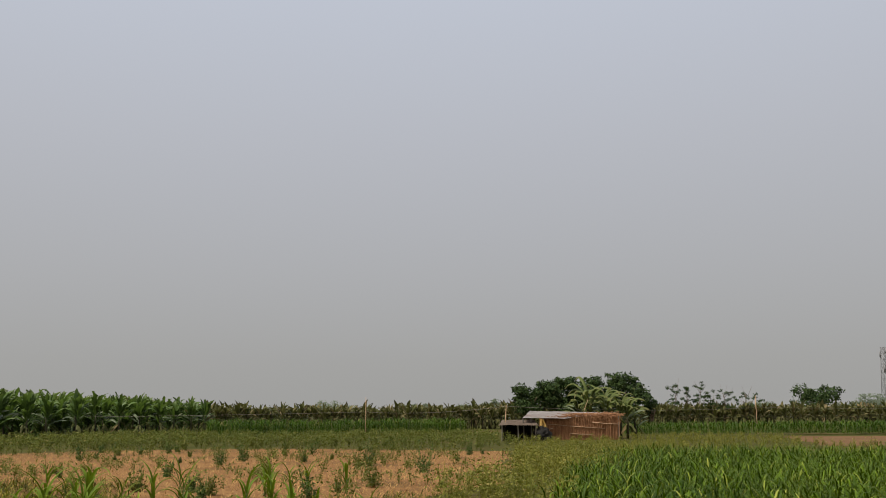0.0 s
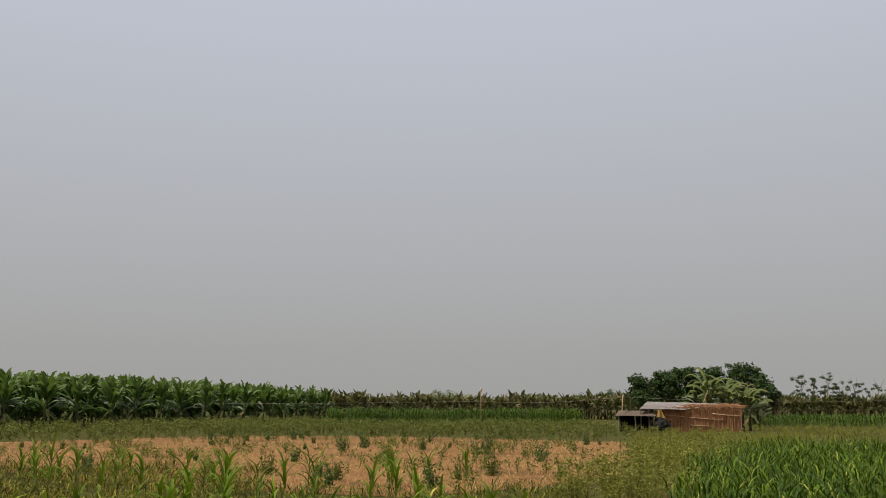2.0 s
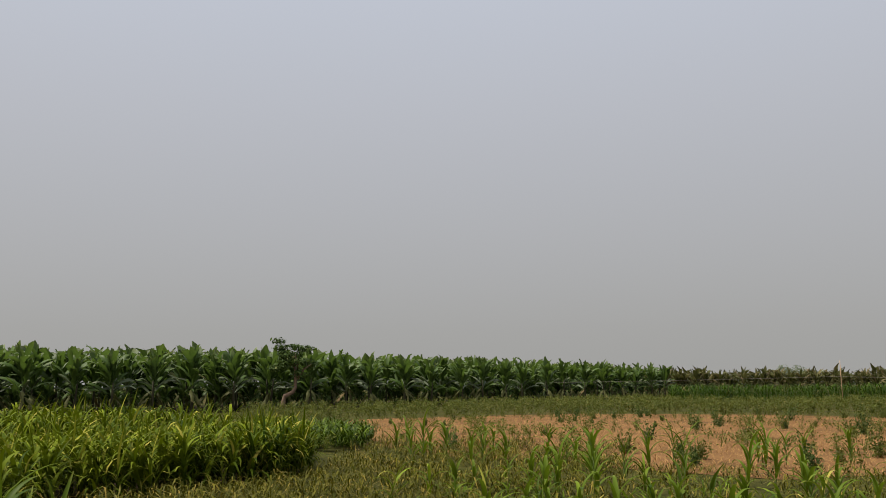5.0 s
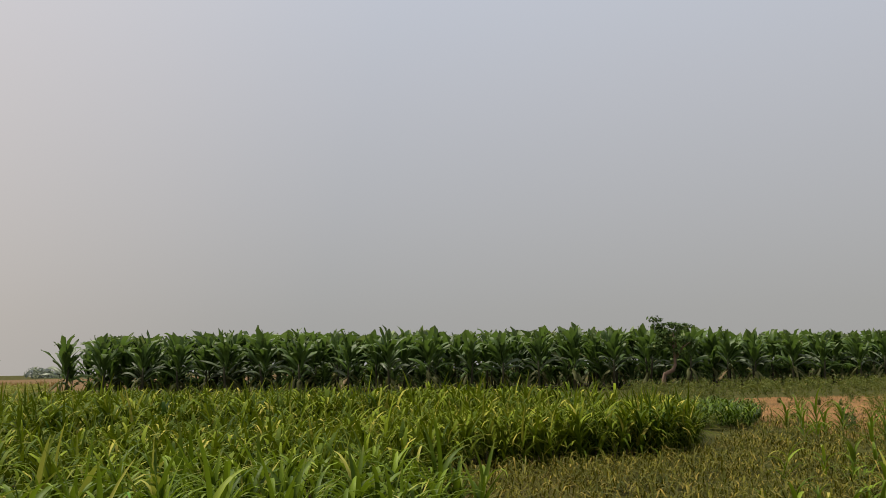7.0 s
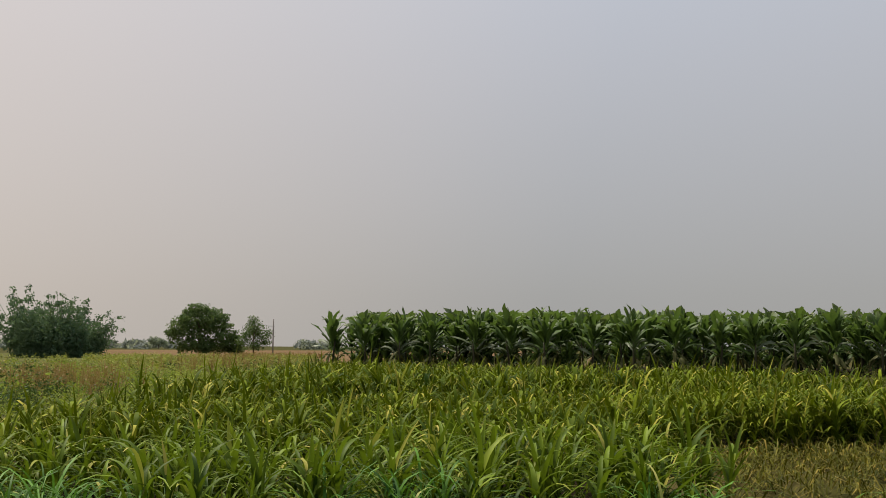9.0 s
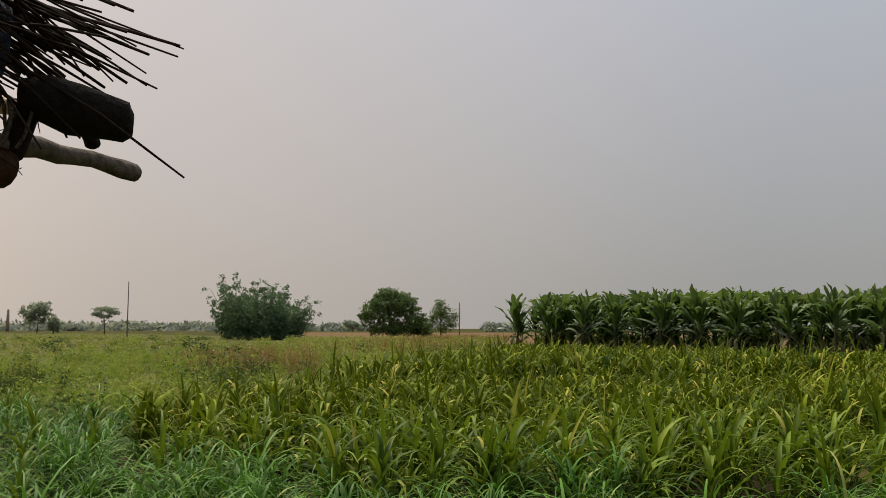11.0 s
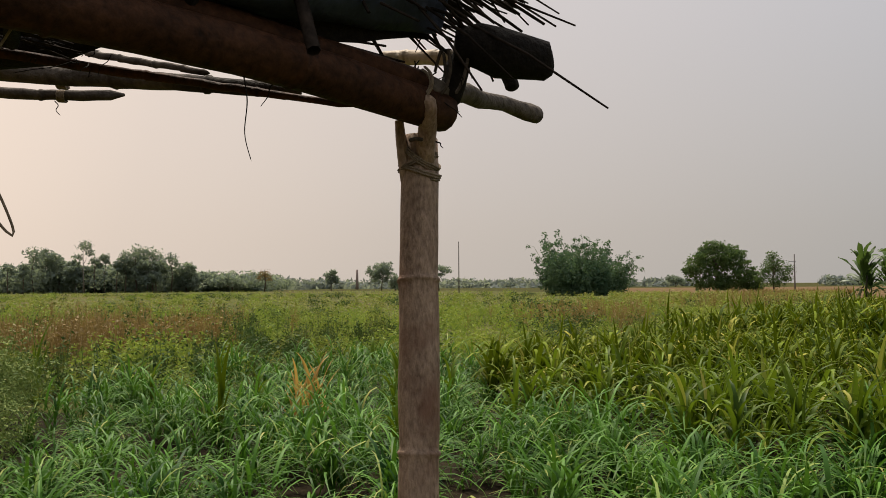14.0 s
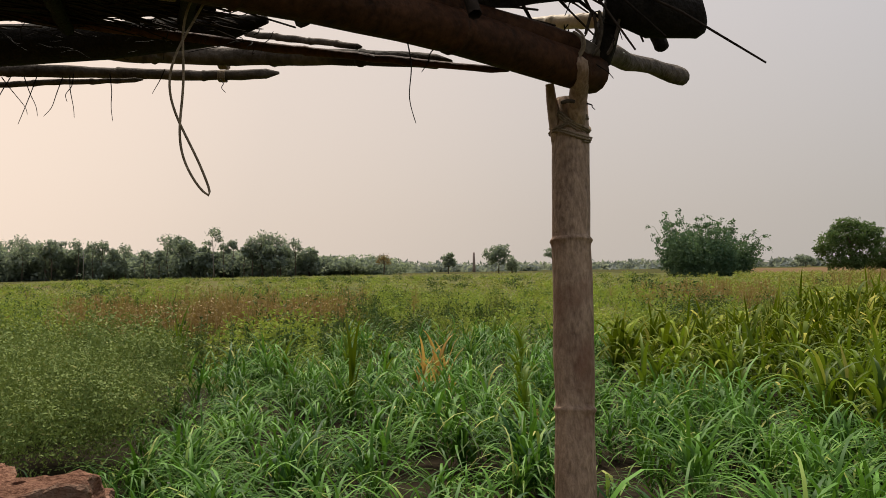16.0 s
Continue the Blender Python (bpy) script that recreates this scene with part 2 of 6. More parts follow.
def np_mesh(name, verts, quads, mat, tip=None, smooth=True):
    me = bpy.data.meshes.new(name)
    n, f = len(verts), len(quads)
    me.vertices.add(n)
    me.vertices.foreach_set("co", np.asarray(verts, np.float32).ravel())
    me.loops.add(4 * f)
    me.loops.foreach_set("vertex_index", np.asarray(quads, np.int32).ravel())
    me.polygons.add(f)
    me.polygons.foreach_set("loop_start", np.arange(0, 4 * f, 4, dtype=np.int32))
    me.polygons.foreach_set("use_smooth", np.full(f, smooth))
    me.update(calc_edges=True)
    if tip is not None:
        a = me.attributes.new("tip", "FLOAT", "POINT")
        a.data.foreach_set("value", np.asarray(tip, np.float32))
    me.materials.append(mat)
    return me


class Bunch:
    """Verts, quads and tip values that grow by pieces."""

    def __init__(self):
        self.v, self.q, self.t, self.n = [], [], [], 0

    def add(self, v, q, t=None):
        self.v.append(v)
        self.q.append(np.asarray(q) + self.n)
        self.t.append(np.zeros(len(v)) if t is None else t)
        self.n += len(v)
        return self

    def arrays(self):
        return np.concatenate(self.v), np.concatenate(self.q), np.concatenate(self.t)

    def mesh(self, name, mat, smooth=True):
        v, q, t = self.arrays()
        return np_mesh(name, v, q, mat, t, smooth)


def part(name, me, parent, label=""):
    ob = new(name, me)
    ob.parent = parent
    return tagged(ob, label) if label else ob


def empty(name, place=(0, 0, 0), turn=0.0, scale=1.0):
    ob = new(name)
    ob.matrix_basis = Matrix.LocRotScale(place, Euler((0, 0, turn)), (scale,) * 3)
    return ob


def turned(v, yaw, at=(0, 0, 0), size=1.0):
    c, s = math.cos(yaw), math.sin(yaw)
    m = np.array([[c, -s, 0], [s, c, 0], [0, 0, 1]])
    return (v * size) @ m.T + np.asarray(at)


def blade(length, width, a0, a1, segs=6, fold=0.25, across=2, power=1.0, blunt=0.6, sway=0.0, base=0.35, shape=None):
    """A leaf blade in the x-z plane from the origin: a0, a1 are its lean from upright at base and tip (radians)."""
    s = np.linspace(0, 1, segs + 1)
    ang = a0 + (a1 - a0) * s ** power
    mid = (ang[1:] + ang[:-1]) / 2
    step = length / segs
    r = np.r_[0, np.cumsum(np.sin(mid) * step)]
    z = np.r_[0, np.cumsum(np.cos(mid) * step)]
    y = sway * s ** 2
    w = width * np.minimum(1, base + 3.2 * s) * np.clip(1 - s, 0.015, 1) ** blunt / 2
    if shape is not None:
        w = width * np.interp(s, *shape) / 2
    nx, nz = -np.cos(ang), np.sin(ang)
    left = np.stack([r + nx * fold * w, y + w, z + nz * fold * w], 1)
    right = np.stack([r + nx * fold * w, y - w, z + nz * fold * w], 1)
    if across == 2:
        v = np.stack([left, right], 1).reshape(-1, 3)
        k = 2 * np.arange(segs)
        q = np.stack([k, k + 1, k + 3, k + 2], 1)
    else:
        v = np.stack([left, np.stack([r, y, z], 1), right], 1).reshape(-1, 3)
        k = 3 * np.arange(segs)
        q = np.concatenate([np.stack([k, k + 1, k + 4, k + 3], 1), np.stack([k + 1, k + 2, k + 5, k + 4], 1)])
    return v, q, np.repeat(s, across)


def tube(points, radii, sides=8, closed=True):
    """A tube along a polyline. Returns verts and quads (ends closed by folded quads)."""
    p = np.asarray(points, float)
    rad = np.broadcast_to(np.asarray(radii, float), (len(p),))
    t = np.gradient(p, axis=0)
    t /= np.linalg.norm(t, axis=1, keepdims=True)
    u = np.cross(t[0], (0.3, 0.9, 0.1) if abs(t[0][2]) > 0.8 else (0, 0, 1))
    rings = []
    a = np.linspace(0, 2 * np.pi, sides, endpoint=False)
    for i in range(len(p)):
        u = u - t[i] * (u @ t[i])
        u /= np.linalg.norm(u)
        w = np.cross(t[i], u)
        rings.append(p[i] + rad[i] * (np.cos(a)[:, None] * u + np.sin(a)[:, None] * w))
    v = np.concatenate(rings)
    k = np.arange(sides)
    q = np.concatenate([np.stack([i * sides + k, i * sides + (k + 1) % sides, (i + 1) * sides + (k + 1) % sides, (i + 1) * sides + k], 1) for i in range(len(p) - 1)])
    if closed and sides % 2 == 0:
        h = sides // 2
        caps = []
        for base, rev in ((0, True), ((len(p) - 1) * sides, False)):
            for j in range(h - 1):
                c = [base + j, base + j + 1, base + sides - 2 - j, base + sides - 1 - j]
                caps.append(c[::-1] if rev else c)
        q = np.concatenate([q, np.array(caps)])
    return v, q


def inside(poly, pts):
    poly = np.asarray(poly, float)
    x, y = pts[:, 0], pts[:, 1]
    ok = np.zeros(len(pts), bool)
    for (x1, y1), (x2, y2) in zip(poly, np.roll(poly, -1, 0)):
        cross = ((y1 > y) != (y2 > y)) & (x < (x2 - x1) * (y - y1) / (y2 - y1 + 1e-12) + x1)
        ok ^= cross
    return ok


def sown(poly, per_m2, edge=0.0):
    """Random places in a polygon, with an uneven border."""
    poly = np.asarray(poly, float)
    lo, hi = poly.min(0), poly.max(0)
    n = int(np.prod(hi - lo) * per_m2)
    p = rng.uniform(lo, hi, (n, 2))
    q = p + edge * np.stack([np.sin(p[:, 1] * 1.7 + 1) + np.sin(p[:, 0] * 3.1), np.sin(p[:, 0] * 1.9) + np.sin(p[:, 1] * 2.7 + 2)], 1) / 2
    return p[inside(poly, q)]


def spread(kinds, places, low=0.8, high=1.2, lean=0.06, z=0.0):
    """Copies of plant templates (verts, quads, tips) over the places, as one set of arrays."""
    out = Bunch()
    pick = rng.integers(0, len(kinds), len(places))
    for k, (v, q, t) in enumerate(kinds):
        at = places[pick == k]
        n = len(at)
        if not n:
            continue
        yaw, size = rng.uniform(0, 6.283, n), rng.uniform(low, high, n)
        c, s = np.cos(yaw) * size, np.sin(yaw) * size
        x = v[None, :, 0] * c[:, None] - v[None, :, 1] * s[:, None]
        y = v[None, :, 0] * s[:, None] + v[None, :, 1] * c[:, None]
        zz = v[None, :, 2] * size[:, None]
        lx, ly = rng.normal(0, lean, (2, n))
        allv = np.stack([x + zz * lx[:, None] + at[:, 0, None], y + zz * ly[:, None] + at[:, 1, None], zz + z], -1).reshape(-1, 3)
        allq = (q[None] + (np.arange(n) * len(v))[:, None, None]).reshape(-1, 4)
        out.add(allv, allq, np.tile(t, n))
    return out


def stuff(name, bunch, mat, label, category):
    return tagged(new(name, bunch.mesh(name, mat)), label, category, kind="stuff")


# ---- plant templates ----


def maize_template(height=1.0, leaves=10, segs=6, across=2, wide=0.06, stalk=True, low=0.12):
    b = Bunch()
    if stalk:
        lean = rng.normal(0, 0.03, 2)
        pts = [(lean[0] * h, lean[1] * h, h) for h in np.linspace(0, height * 0.75, 3)]
        v, q = tube(pts, [0.011, 0.009, 0.004], 4, False)
        b.add(v, q)
    yaw = rng.uniform(0, 6.28)
    for i in range(leaves):
        f = i / max(1, leaves - 1)
        h = height * (low + (0.74 - low) * f)
        a0 = rng.uniform(0.35, 0.75) * (1 - 0.6 * f)
        a1 = a0 + rng.uniform(1.5, 2.9) * (1 - 0.2 * f * f)
        if rng.uniform() < 0.12:
            a1 = a0 + 0.3
        v, q, t = blade(height * rng.uniform(0.36, 0.58), wide * rng.uniform(0.65, 1.2), a0, a1, segs, 0.35, across, rng.uniform(0.9, 1.6), 0.55, rng.normal(0, 0.07))
        yaw += math.pi + rng.normal(0, 0.6)
        b.add(turned(v, yaw, (0, 0, h)), q, t)
    return b.arrays()


def whorl_template(height=1.0, leaves=13, wide=0.064, segs=7, across=3):
    """A leafy young maize plant: broad folded leaves that rise from the stalk and arch over."""
    b = Bunch()
    lean = rng.normal(0, 0.04, 2)
    v, q = tube([(lean[0] * h, lean[1] * h, h) for h in np.linspace(0, height * 0.5, 3)], [0.014, 0.011, 0.006], 5, False)
    b.add(v, q)
    yaw = rng.uniform(0, 6.28)
    for i in range(leaves):
        f = i / (leaves - 1)
        a0 = 0.08 + rng.uniform(0.25, 0.6) * (1 - 0.75 * f)
        a1 = a0 + rng.uniform(1.2, 2.9)
        if rng.uniform() < 0.15:
            a1 = a0 + 0.25
        h = height * (0.10 + 0.42 * f)
        v, q, t = blade(height * rng.uniform(0.46, 0.68), wide * rng.uniform(0.6, 1.15), a0, a1, segs, 0.38, across, rng.uniform(1.0, 2.0), 0.5, rng.normal(0, 0.09), 0.5)
        yaw += math.pi + rng.normal(0, 0.8)
        b.add(turned(v, yaw, (lean[0] * h, lean[1] * h, h)), q, t)
    return b.arrays()


def tuft_template(leaves=30, length=0.5, wide=0.034, segs=6, height=0.42, tillers=5):
    """A tussock of leaning tillers; the leaves leave them at all heights and arch over with hanging tips."""
    b = Bunch()
    for k in range(tillers):
        turn, out = k * 2.4 + rng.normal(0, 0.5), rng.uniform(0.05, 0.55)
        top = height * rng.uniform(0.7, 1.1)
        yaw = rng.uniform(0, 6.28)
        n = max(2, leaves // tillers)
        for i in range(n):
            f = (i + 0.5) / n
            z = top * (0.12 + 0.88 * f)
            x, y = out * z * math.cos(turn), out * z * math.sin(turn)
            a0 = rng.uniform(0.25, 0.75) * (1 - 0.65 * f)
            a1 = a0 + rng.uniform(1.3, 2.6)
            yaw += math.pi + rng.normal(0, 0.7)
            v, q, t = blade(length * rng.uniform(0.6, 1.15), wide * rng.uniform(0.7, 1.2), a0, a1, segs, 0.35, 2, rng.uniform(0.9, 1.6), 0.5, rng.normal(0, 0.04), 0.5)
            b.add(turned(v, yaw, (x, y, z)), q, t)
    return b.arrays()


def clump_template(leaves=40, length=0.7, wide=0.026, segs=6, spreadr=0.10, across=2):
    b = Bunch()
    for i in range(leaves):
        f = rng.uniform(0, 1)
        a0 = 0.05 + 0.6 * f + rng.normal(0, 0.05)
        a1 = a0 + rng.uniform(1.3, 2.8)
        yaw = rng.uniform(0, 6.28)
        r = spreadr * rng.uniform(0, 1)
        ph = rng.uniform(0, 6.28)
        v, q, t = blade(length * rng.uniform(0.55, 1.15), wide * rng.uniform(0.7, 1.3), a0, a1, segs, 0.3, across, rng.uniform(0.9, 1.7), 0.5, rng.normal(0, 0.06))
        b.add(turned(v, yaw, (r * math.cos(ph), r * math.sin(ph), rng.uniform(0, 0.15))), q, t)
    return b.arrays()


def weed_template(height=0.6, stems=7, leaflets=110, leaf=0.05, lean=0.5, flat=0.9, loose=0.085):
    """A bushy herb: thin flat stems with many small leaves."""
    b = Bunch()
    lines = []
    for i in range(stems):
        yaw, out = rng.uniform(0, 6.28), rng.uniform(0.05, lean)
        h = height * rng.uniform(0.6, 1.05)
        p = np.array([(0, 0, 0), (out * h * 0.4 * math.cos(yaw), out * h * 0.4 * math.sin(yaw), h * 0.55), (out * h * math.cos(yaw), out * h * math.sin(yaw), h)])
        w = np.array([math.sin(yaw), -math.cos(yaw), 0]) * 0.004
        b.add(np.concatenate([p - w, p + w]), np.array([[0, 3, 4, 1], [1, 4, 5, 2]]))
        lines.append(p)
    lines = np.array(lines)
    k = rng.integers(0, stems, leaflets)
    f = (rng.uniform(0.1, 1.0, leaflets) ** 0.7)[:, None]
    at = lines[k, 0] * (1 - f) ** 2 + 2 * lines[k, 1] * f * (1 - f) + lines[k, 2] * f * f + rng.normal(0, loose * height, (leaflets, 3))
    at[:, 2] = np.maximum(0.03, at[:, 2])
    n = rng.normal(0, 0.6, (leaflets, 3)) + (0, 0, flat)
    n /= np.linalg.norm(n, axis=1, keepdims=True)
    u = np.cross(n, rng.normal(size=(leaflets, 3)))
    u /= np.linalg.norm(u, axis=1, keepdims=True)
    w = np.cross(n, u)
    L = (leaf * rng.uniform(0.5, 1.4, leaflets) * 0.6)[:, None]
    v = np.stack([at - u * L, at - w * L * 0.42 - n * L * 0.15, at + u * L, at + w * L * 0.42 - n * L * 0.15], 1).reshape(-1, 3)
    b.add(v, np.arange(4 * leaflets).reshape(-1, 4), rng.uniform(0, 0.45, 4 * leaflets))
    return b.arrays()


def bush_template(wide=0.5, high=0.7, leaves=160, leaf=0.03, lobes=6, sprigs=5, low=0.2, foot=0.0):
    """A rounded bush of small leaves in overlapping domes, with sprigs that stand out of it."""
    b = Bunch()
    dome = [(0, 0, high * (0.28 + 0.5 * low), wide * 0.45, wide * 0.45, high * 0.42)]
    for k in range(lobes):
        a, r = k * 2.4 + rng.normal(0, 0.4), wide * rng.uniform(0.3, 0.6)
        s = wide * rng.uniform(0.22, 0.4)
        dome.append((r * math.cos(a), r * math.sin(a), high * rng.uniform(low, 0.72), s, s, s * 0.8))
    for k in range(sprigs):
        a, r = rng.uniform(0, 6.28), wide * rng.uniform(0.0, 0.6)
        dome.append((r * math.cos(a), r * math.sin(a), high * rng.uniform(0.8, 1.05), 0.05, 0.05, high * 0.16))
    v, q, t = leaf_cloud(dome, leaves, leaf, 0.25, 0.65, 0.4)
    v = v.reshape(-1, 4, 3)
    v = v[v[:, :, 2].min(1) > foot * high].reshape(-1, 3)
    q, t = np.arange(len(v)).reshape(-1, 4), np.zeros(len(v))
    v[:, 2] = np.maximum(v[:, 2], 0.015)
    return b.add(v, q, t).arrays()


def leaf_cloud(lobes, count, leaf, flat=0.5, shell=0.55, loose=0.7):
    """Leaves scattered in the outer part of overlapping lobes: (x, y, z, rx, ry, rz) each."""
    lobes = np.asarray(lobes, float)
    vol = np.prod(lobes[:, 3:], 1) ** 0.7
    pick = rng.choice(len(lobes), count, p=vol / vol.sum())
    d = rng.normal(size=(count, 3))
    d /= np.linalg.norm(d, axis=1, keepdims=True)
    rad = shell + (1.08 - shell) * rng.uniform(0, 1, count) ** 0.6
    wob = 1 + 0.22 * np.sin(d[:, 0] * 5 + pick) * np.cos(d[:, 1] * 6 + 2 * pick) + 0.12 * np.sin(d[:, 2] * 9 + pick)
    p = lobes[pick, :3] + lobes[pick, 3:] * d * (rad * wob)[:, None]
    n = d + rng.normal(0, loose, (count, 3)) + (0, 0, flat)
    n /= np.linalg.norm(n, axis=1, keepdims=True)
    u = np.cross(n, rng.normal(size=(count, 3)))
    u /= np.linalg.norm(u, axis=1, keepdims=True)
    w = np.cross(n, u)
    L = (leaf * rng.uniform(0.55, 1.4, count))[:, None]
    v = np.stack([p - u * L, p - w * L * 0.45 - n * L * 0.12, p + u * L, p + w * L * 0.45 - n * L * 0.12], 1).reshape(-1, 3)
    q = np.arange(4 * count).reshape(-1, 4)
    return v, q, np.zeros(4 * count)


def clumped(lobes, n, size, reach=1.0):
    """Small clumps set on the outside of the lobes, so that a crown has an uneven outline and gaps."""
    lobes = np.asarray(lobes, float)
    vol = np.prod(lobes[:, 3:], 1) ** 0.7
    pick = rng.choice(len(lobes), n, p=vol / vol.sum())
    d = rng.normal(size=(n, 3))
    d /= np.linalg.norm(d, axis=1, keepdims=True)
    p = lobes[pick, :3] + lobes[pick, 3:] * d * rng.uniform(0.6, reach, (n, 1))
    r = size * rng.uniform(0.6, 1.3, n)
    keep = p[:, 2] > 0.3
    core = lobes * (1, 1, 1, 0.8, 0.8, 0.8)
    return np.concatenate([core, np.concatenate([p, r[:, None], r[:, None], 0.7 * r[:, None]], 1)[keep]])


def cloud_mesh(name, lobes, count, leaf, mat, flat=0.5, shell=0.55):
    v, q, t = leaf_cloud(lobes, count, leaf, flat, shell)
    return np_mesh(name, v, q, mat, t, False)


def limbs(bunch, base, height, spreadr, count, radius, sides=6):
    """Trunk and rising limbs."""
    top = np.array([base[0] + rng.normal(0, 0.04) * height, base[1] + rng.normal(0, 0.04) * height, height])
    mid = (np.array(base) + top) / 2 + rng.normal(0, 0.03 * height, 3) * (1, 1, 0)
    v, q = tube([base, mid, top], [radius, radius * 0.75, radius * 0.35], sides)
    bunch.add(v, q)
    for i in range(count):
        f = rng.uniform(0.35, 0.9)
        s = np.array(base) * (1 - f) + top * f
        yaw = i * 2.4 + rng.normal(0, 0.4)
        r = spreadr * rng.uniform(0.5, 0.95)
        e = s + np.array([math.cos(yaw) * r, math.sin(yaw) * r, height * rng.uniform(0.15, 0.45)])
        m = (s + e) / 2 + (0, 0, -0.04 * height)
        v, q = tube([s, m, e], [radius * 0.45, radius * 0.3, radius * 0.1], sides)
        bunch.add(v, q)
    return bunch


def tree(name, place, lobes, leaves, leaf, mat, label, category="tree", trunk_h=None, trunk_r=0.15, bark=None, limb=5, flat=0.5, shell=0.5, turn=0.0, group="", clumps=0):
    t = empty(name, place, turn)
    tagged(t, label, category, group)
    top = max(l[2] for l in lobes)
    wide = max(abs(l[0]) + l[3] for l in lobes)
    h = trunk_h or top
    part("trunk", limbs(Bunch(), (0, 0, -0.05), h, wide * 0.6, limb, trunk_r).mesh("trunk", bark or M_BARK), t)
    if clumps:
        lobes, shell = clumped(lobes, clumps, wide * 0.13), 0.35
    part("crown", cloud_mesh("crown", lobes, leaves, leaf, mat, flat, shell), t)
    return t


def round_lobes(width, low, high, n=7, squash=0.8):
    """Lobes that fill a rounded crown between two heights."""
    mid, half = (low + high) / 2, (high - low) / 2
    out = [(0, 0, mid, width * 0.3, width * 0.3, half * 0.75)]
    for i in range(n):
        a = i * 2.4 + rng.uniform(0, 0.5)
        r = width * 0.5 * rng.uniform(0.35, 0.7)
        zz = mid + half * rng.uniform(-0.55, 0.6)
        s = rng.uniform(0.16, 0.26) * width
        out.append((r * math.cos(a), r * math.sin(a), zz, s, s, min(s * squash, half * 0.6)))
    return out


# ---- ground ----


def ground_sheet():
    rings = np.r_[0, 2, 4, 7, 11, 16, 24, 36, 55, 85, 130, 200, 320, 520, 900, 1600, 3200]
    n = 72
    a = np.linspace(0, 2 * np.pi, n, endpoint=False)
    v = np.concatenate([np.stack([r * np.cos(a) + 9, r * np.sin(a) - 12, 0 * a], 1) for r in np.maximum(rings, 0.01)])
    k = np.arange(n)
    q = np.concatenate([np.stack([i * n + k, (i + 1) * n + k, (i + 1) * n + (k + 1) % n, i * n + (k + 1) % n], 1) for i in range(len(rings) - 1)])
    return tagged(new("ground", np_mesh("ground", v, q, M_GROUND, None, False)), "flat farmland of grassy earth and low weeds", "ground", kind="structure")


def field_patch(name, corners, z, mat, label, wobble=0.8, step=2.0):
    """A patch of other ground, with a wavering border, just proud of the sheet."""
    bm = bmesh.new()
    c = [Vector((x, y)) for x, y in corners]
    ring = []
    for a, b in zip(c, c[1:] + c[:1]):
        n = max(2, int((b - a).length / step))
        for i in range(n):
            p = a.lerp(b, i / n)
            d = noise.noise_vector(Vector((p.x * 0.35, p.y * 0.35, 3.0))) * wobble
            ring.append(bm.verts.new((p.x + d.x, p.y + d.y, z)))
    f = bm.faces.new(ring)
    if f.normal.z < 0:
        f.normal_flip()
    bmesh.ops.triangulate(bm, faces=[f])
    me = bpy.data.meshes.new(name)
    bm.to_mesh(me)
    bm.free()
    me.materials.append(mat)
    return tagged(new(name, me), label, "field", kind="structure")


ground_sheet()
STUBBLE = [(-3.0, 15.5), (-0.4, 17.5), (1.4, 21.5), (2.1, 28.0), (3.0, 40.0), (-8.0, 45.0), (-17.0, 44.0), (-24.0, 34.0), (-19.0, 24.5), (-10.0, 17.5)]
field_patch("stubble_field", STUBBLE, 0.012, M_STUBBLE, "harvested field of dry orange-brown straw stubble")
field_patch("ploughed_field", [(18.7, 44.0), (60.0, 40.0), (75.0, 62.0), (23.2, 62.0)], 0.012, M_SOIL, "bare reddish-brown ploughed soil", 0.6)
field_patch("weedy_ground", [(-16.0, -7.5), (-24.0, 4.0), (-33.0, 6.5), (-60.0, 11.0), (-88.0, 11.5), (-150, -3.0), (-250, -45.0), (-270, -110), (-215, -200), (-120, -130), (-12, -15)], 0.008, M_WEEDGROUND, "olive ground under low weeds", 1.5, 6.0)
# the grove's shade is painted as a near-black floor
field_patch("grove_floor", [(-59.5, 13.0), (-56.6, 12.2), (-46.8, 24.4), (-38.3, 43.0), (-30.3, 62.5), (-21.5, 89.5), (-38.0, 97.0), (-58.0, 52.0), (-74.0, 26.0)], 0.010, M_SHADEFLOOR, "soil under the bananas, painted near-black for the grove's shade", 0.5)
# crop shade is put into this soil patch so gaps read dark
field_patch("crop_soil", [(-2.0, -2.6), (-2.2, 1.0), (-4.8, 4.0), (-8.4, 5.0), (-10.4, 7.4), (-10.2, 12.0), (-14.0, 16.8), (-18.4, 17.4), (-30.8, 8.4), (-31.8, 6.8), (-17.0, 0.4), (-13.0, -3.2), (-16.0, -5.9), (-11.5, -6.9), (-8.3, -7.5), (-5.8, -5.8), (-3.4, -4.1)], 0.016, M_SHADESOIL, "soil under maize and fodder, darkened to paint their shade", 0.3, 1.0)
field_patch("dry_field", [(-330, -20), (-330, 190), (-150, 75), (-95, 36), (-88, 12), (-150, -2)], 0.012, M_DRYGROUND, "distant harvested field with straw-brown ground", 2.0, 12.0)

# ---- the bamboo shelter beside the camera ----
M_BAMBOO = rough_material("weathered_bamboo", (0.115, 0.066, 0.042), (0.38, 0.262, 0.178), 14, 120, 0.6, 0.5, (1, 1, 0.4), 0.15, stain=(0.165, 0.082, 0.050))
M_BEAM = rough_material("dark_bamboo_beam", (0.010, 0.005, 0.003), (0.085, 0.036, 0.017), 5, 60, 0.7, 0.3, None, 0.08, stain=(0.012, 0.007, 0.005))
M_PALE = rough_material("pale_bamboo_rafter", (0.34, 0.25, 0.16), (0.52, 0.42, 0.30), 5, 50, 0.6, 0.2)
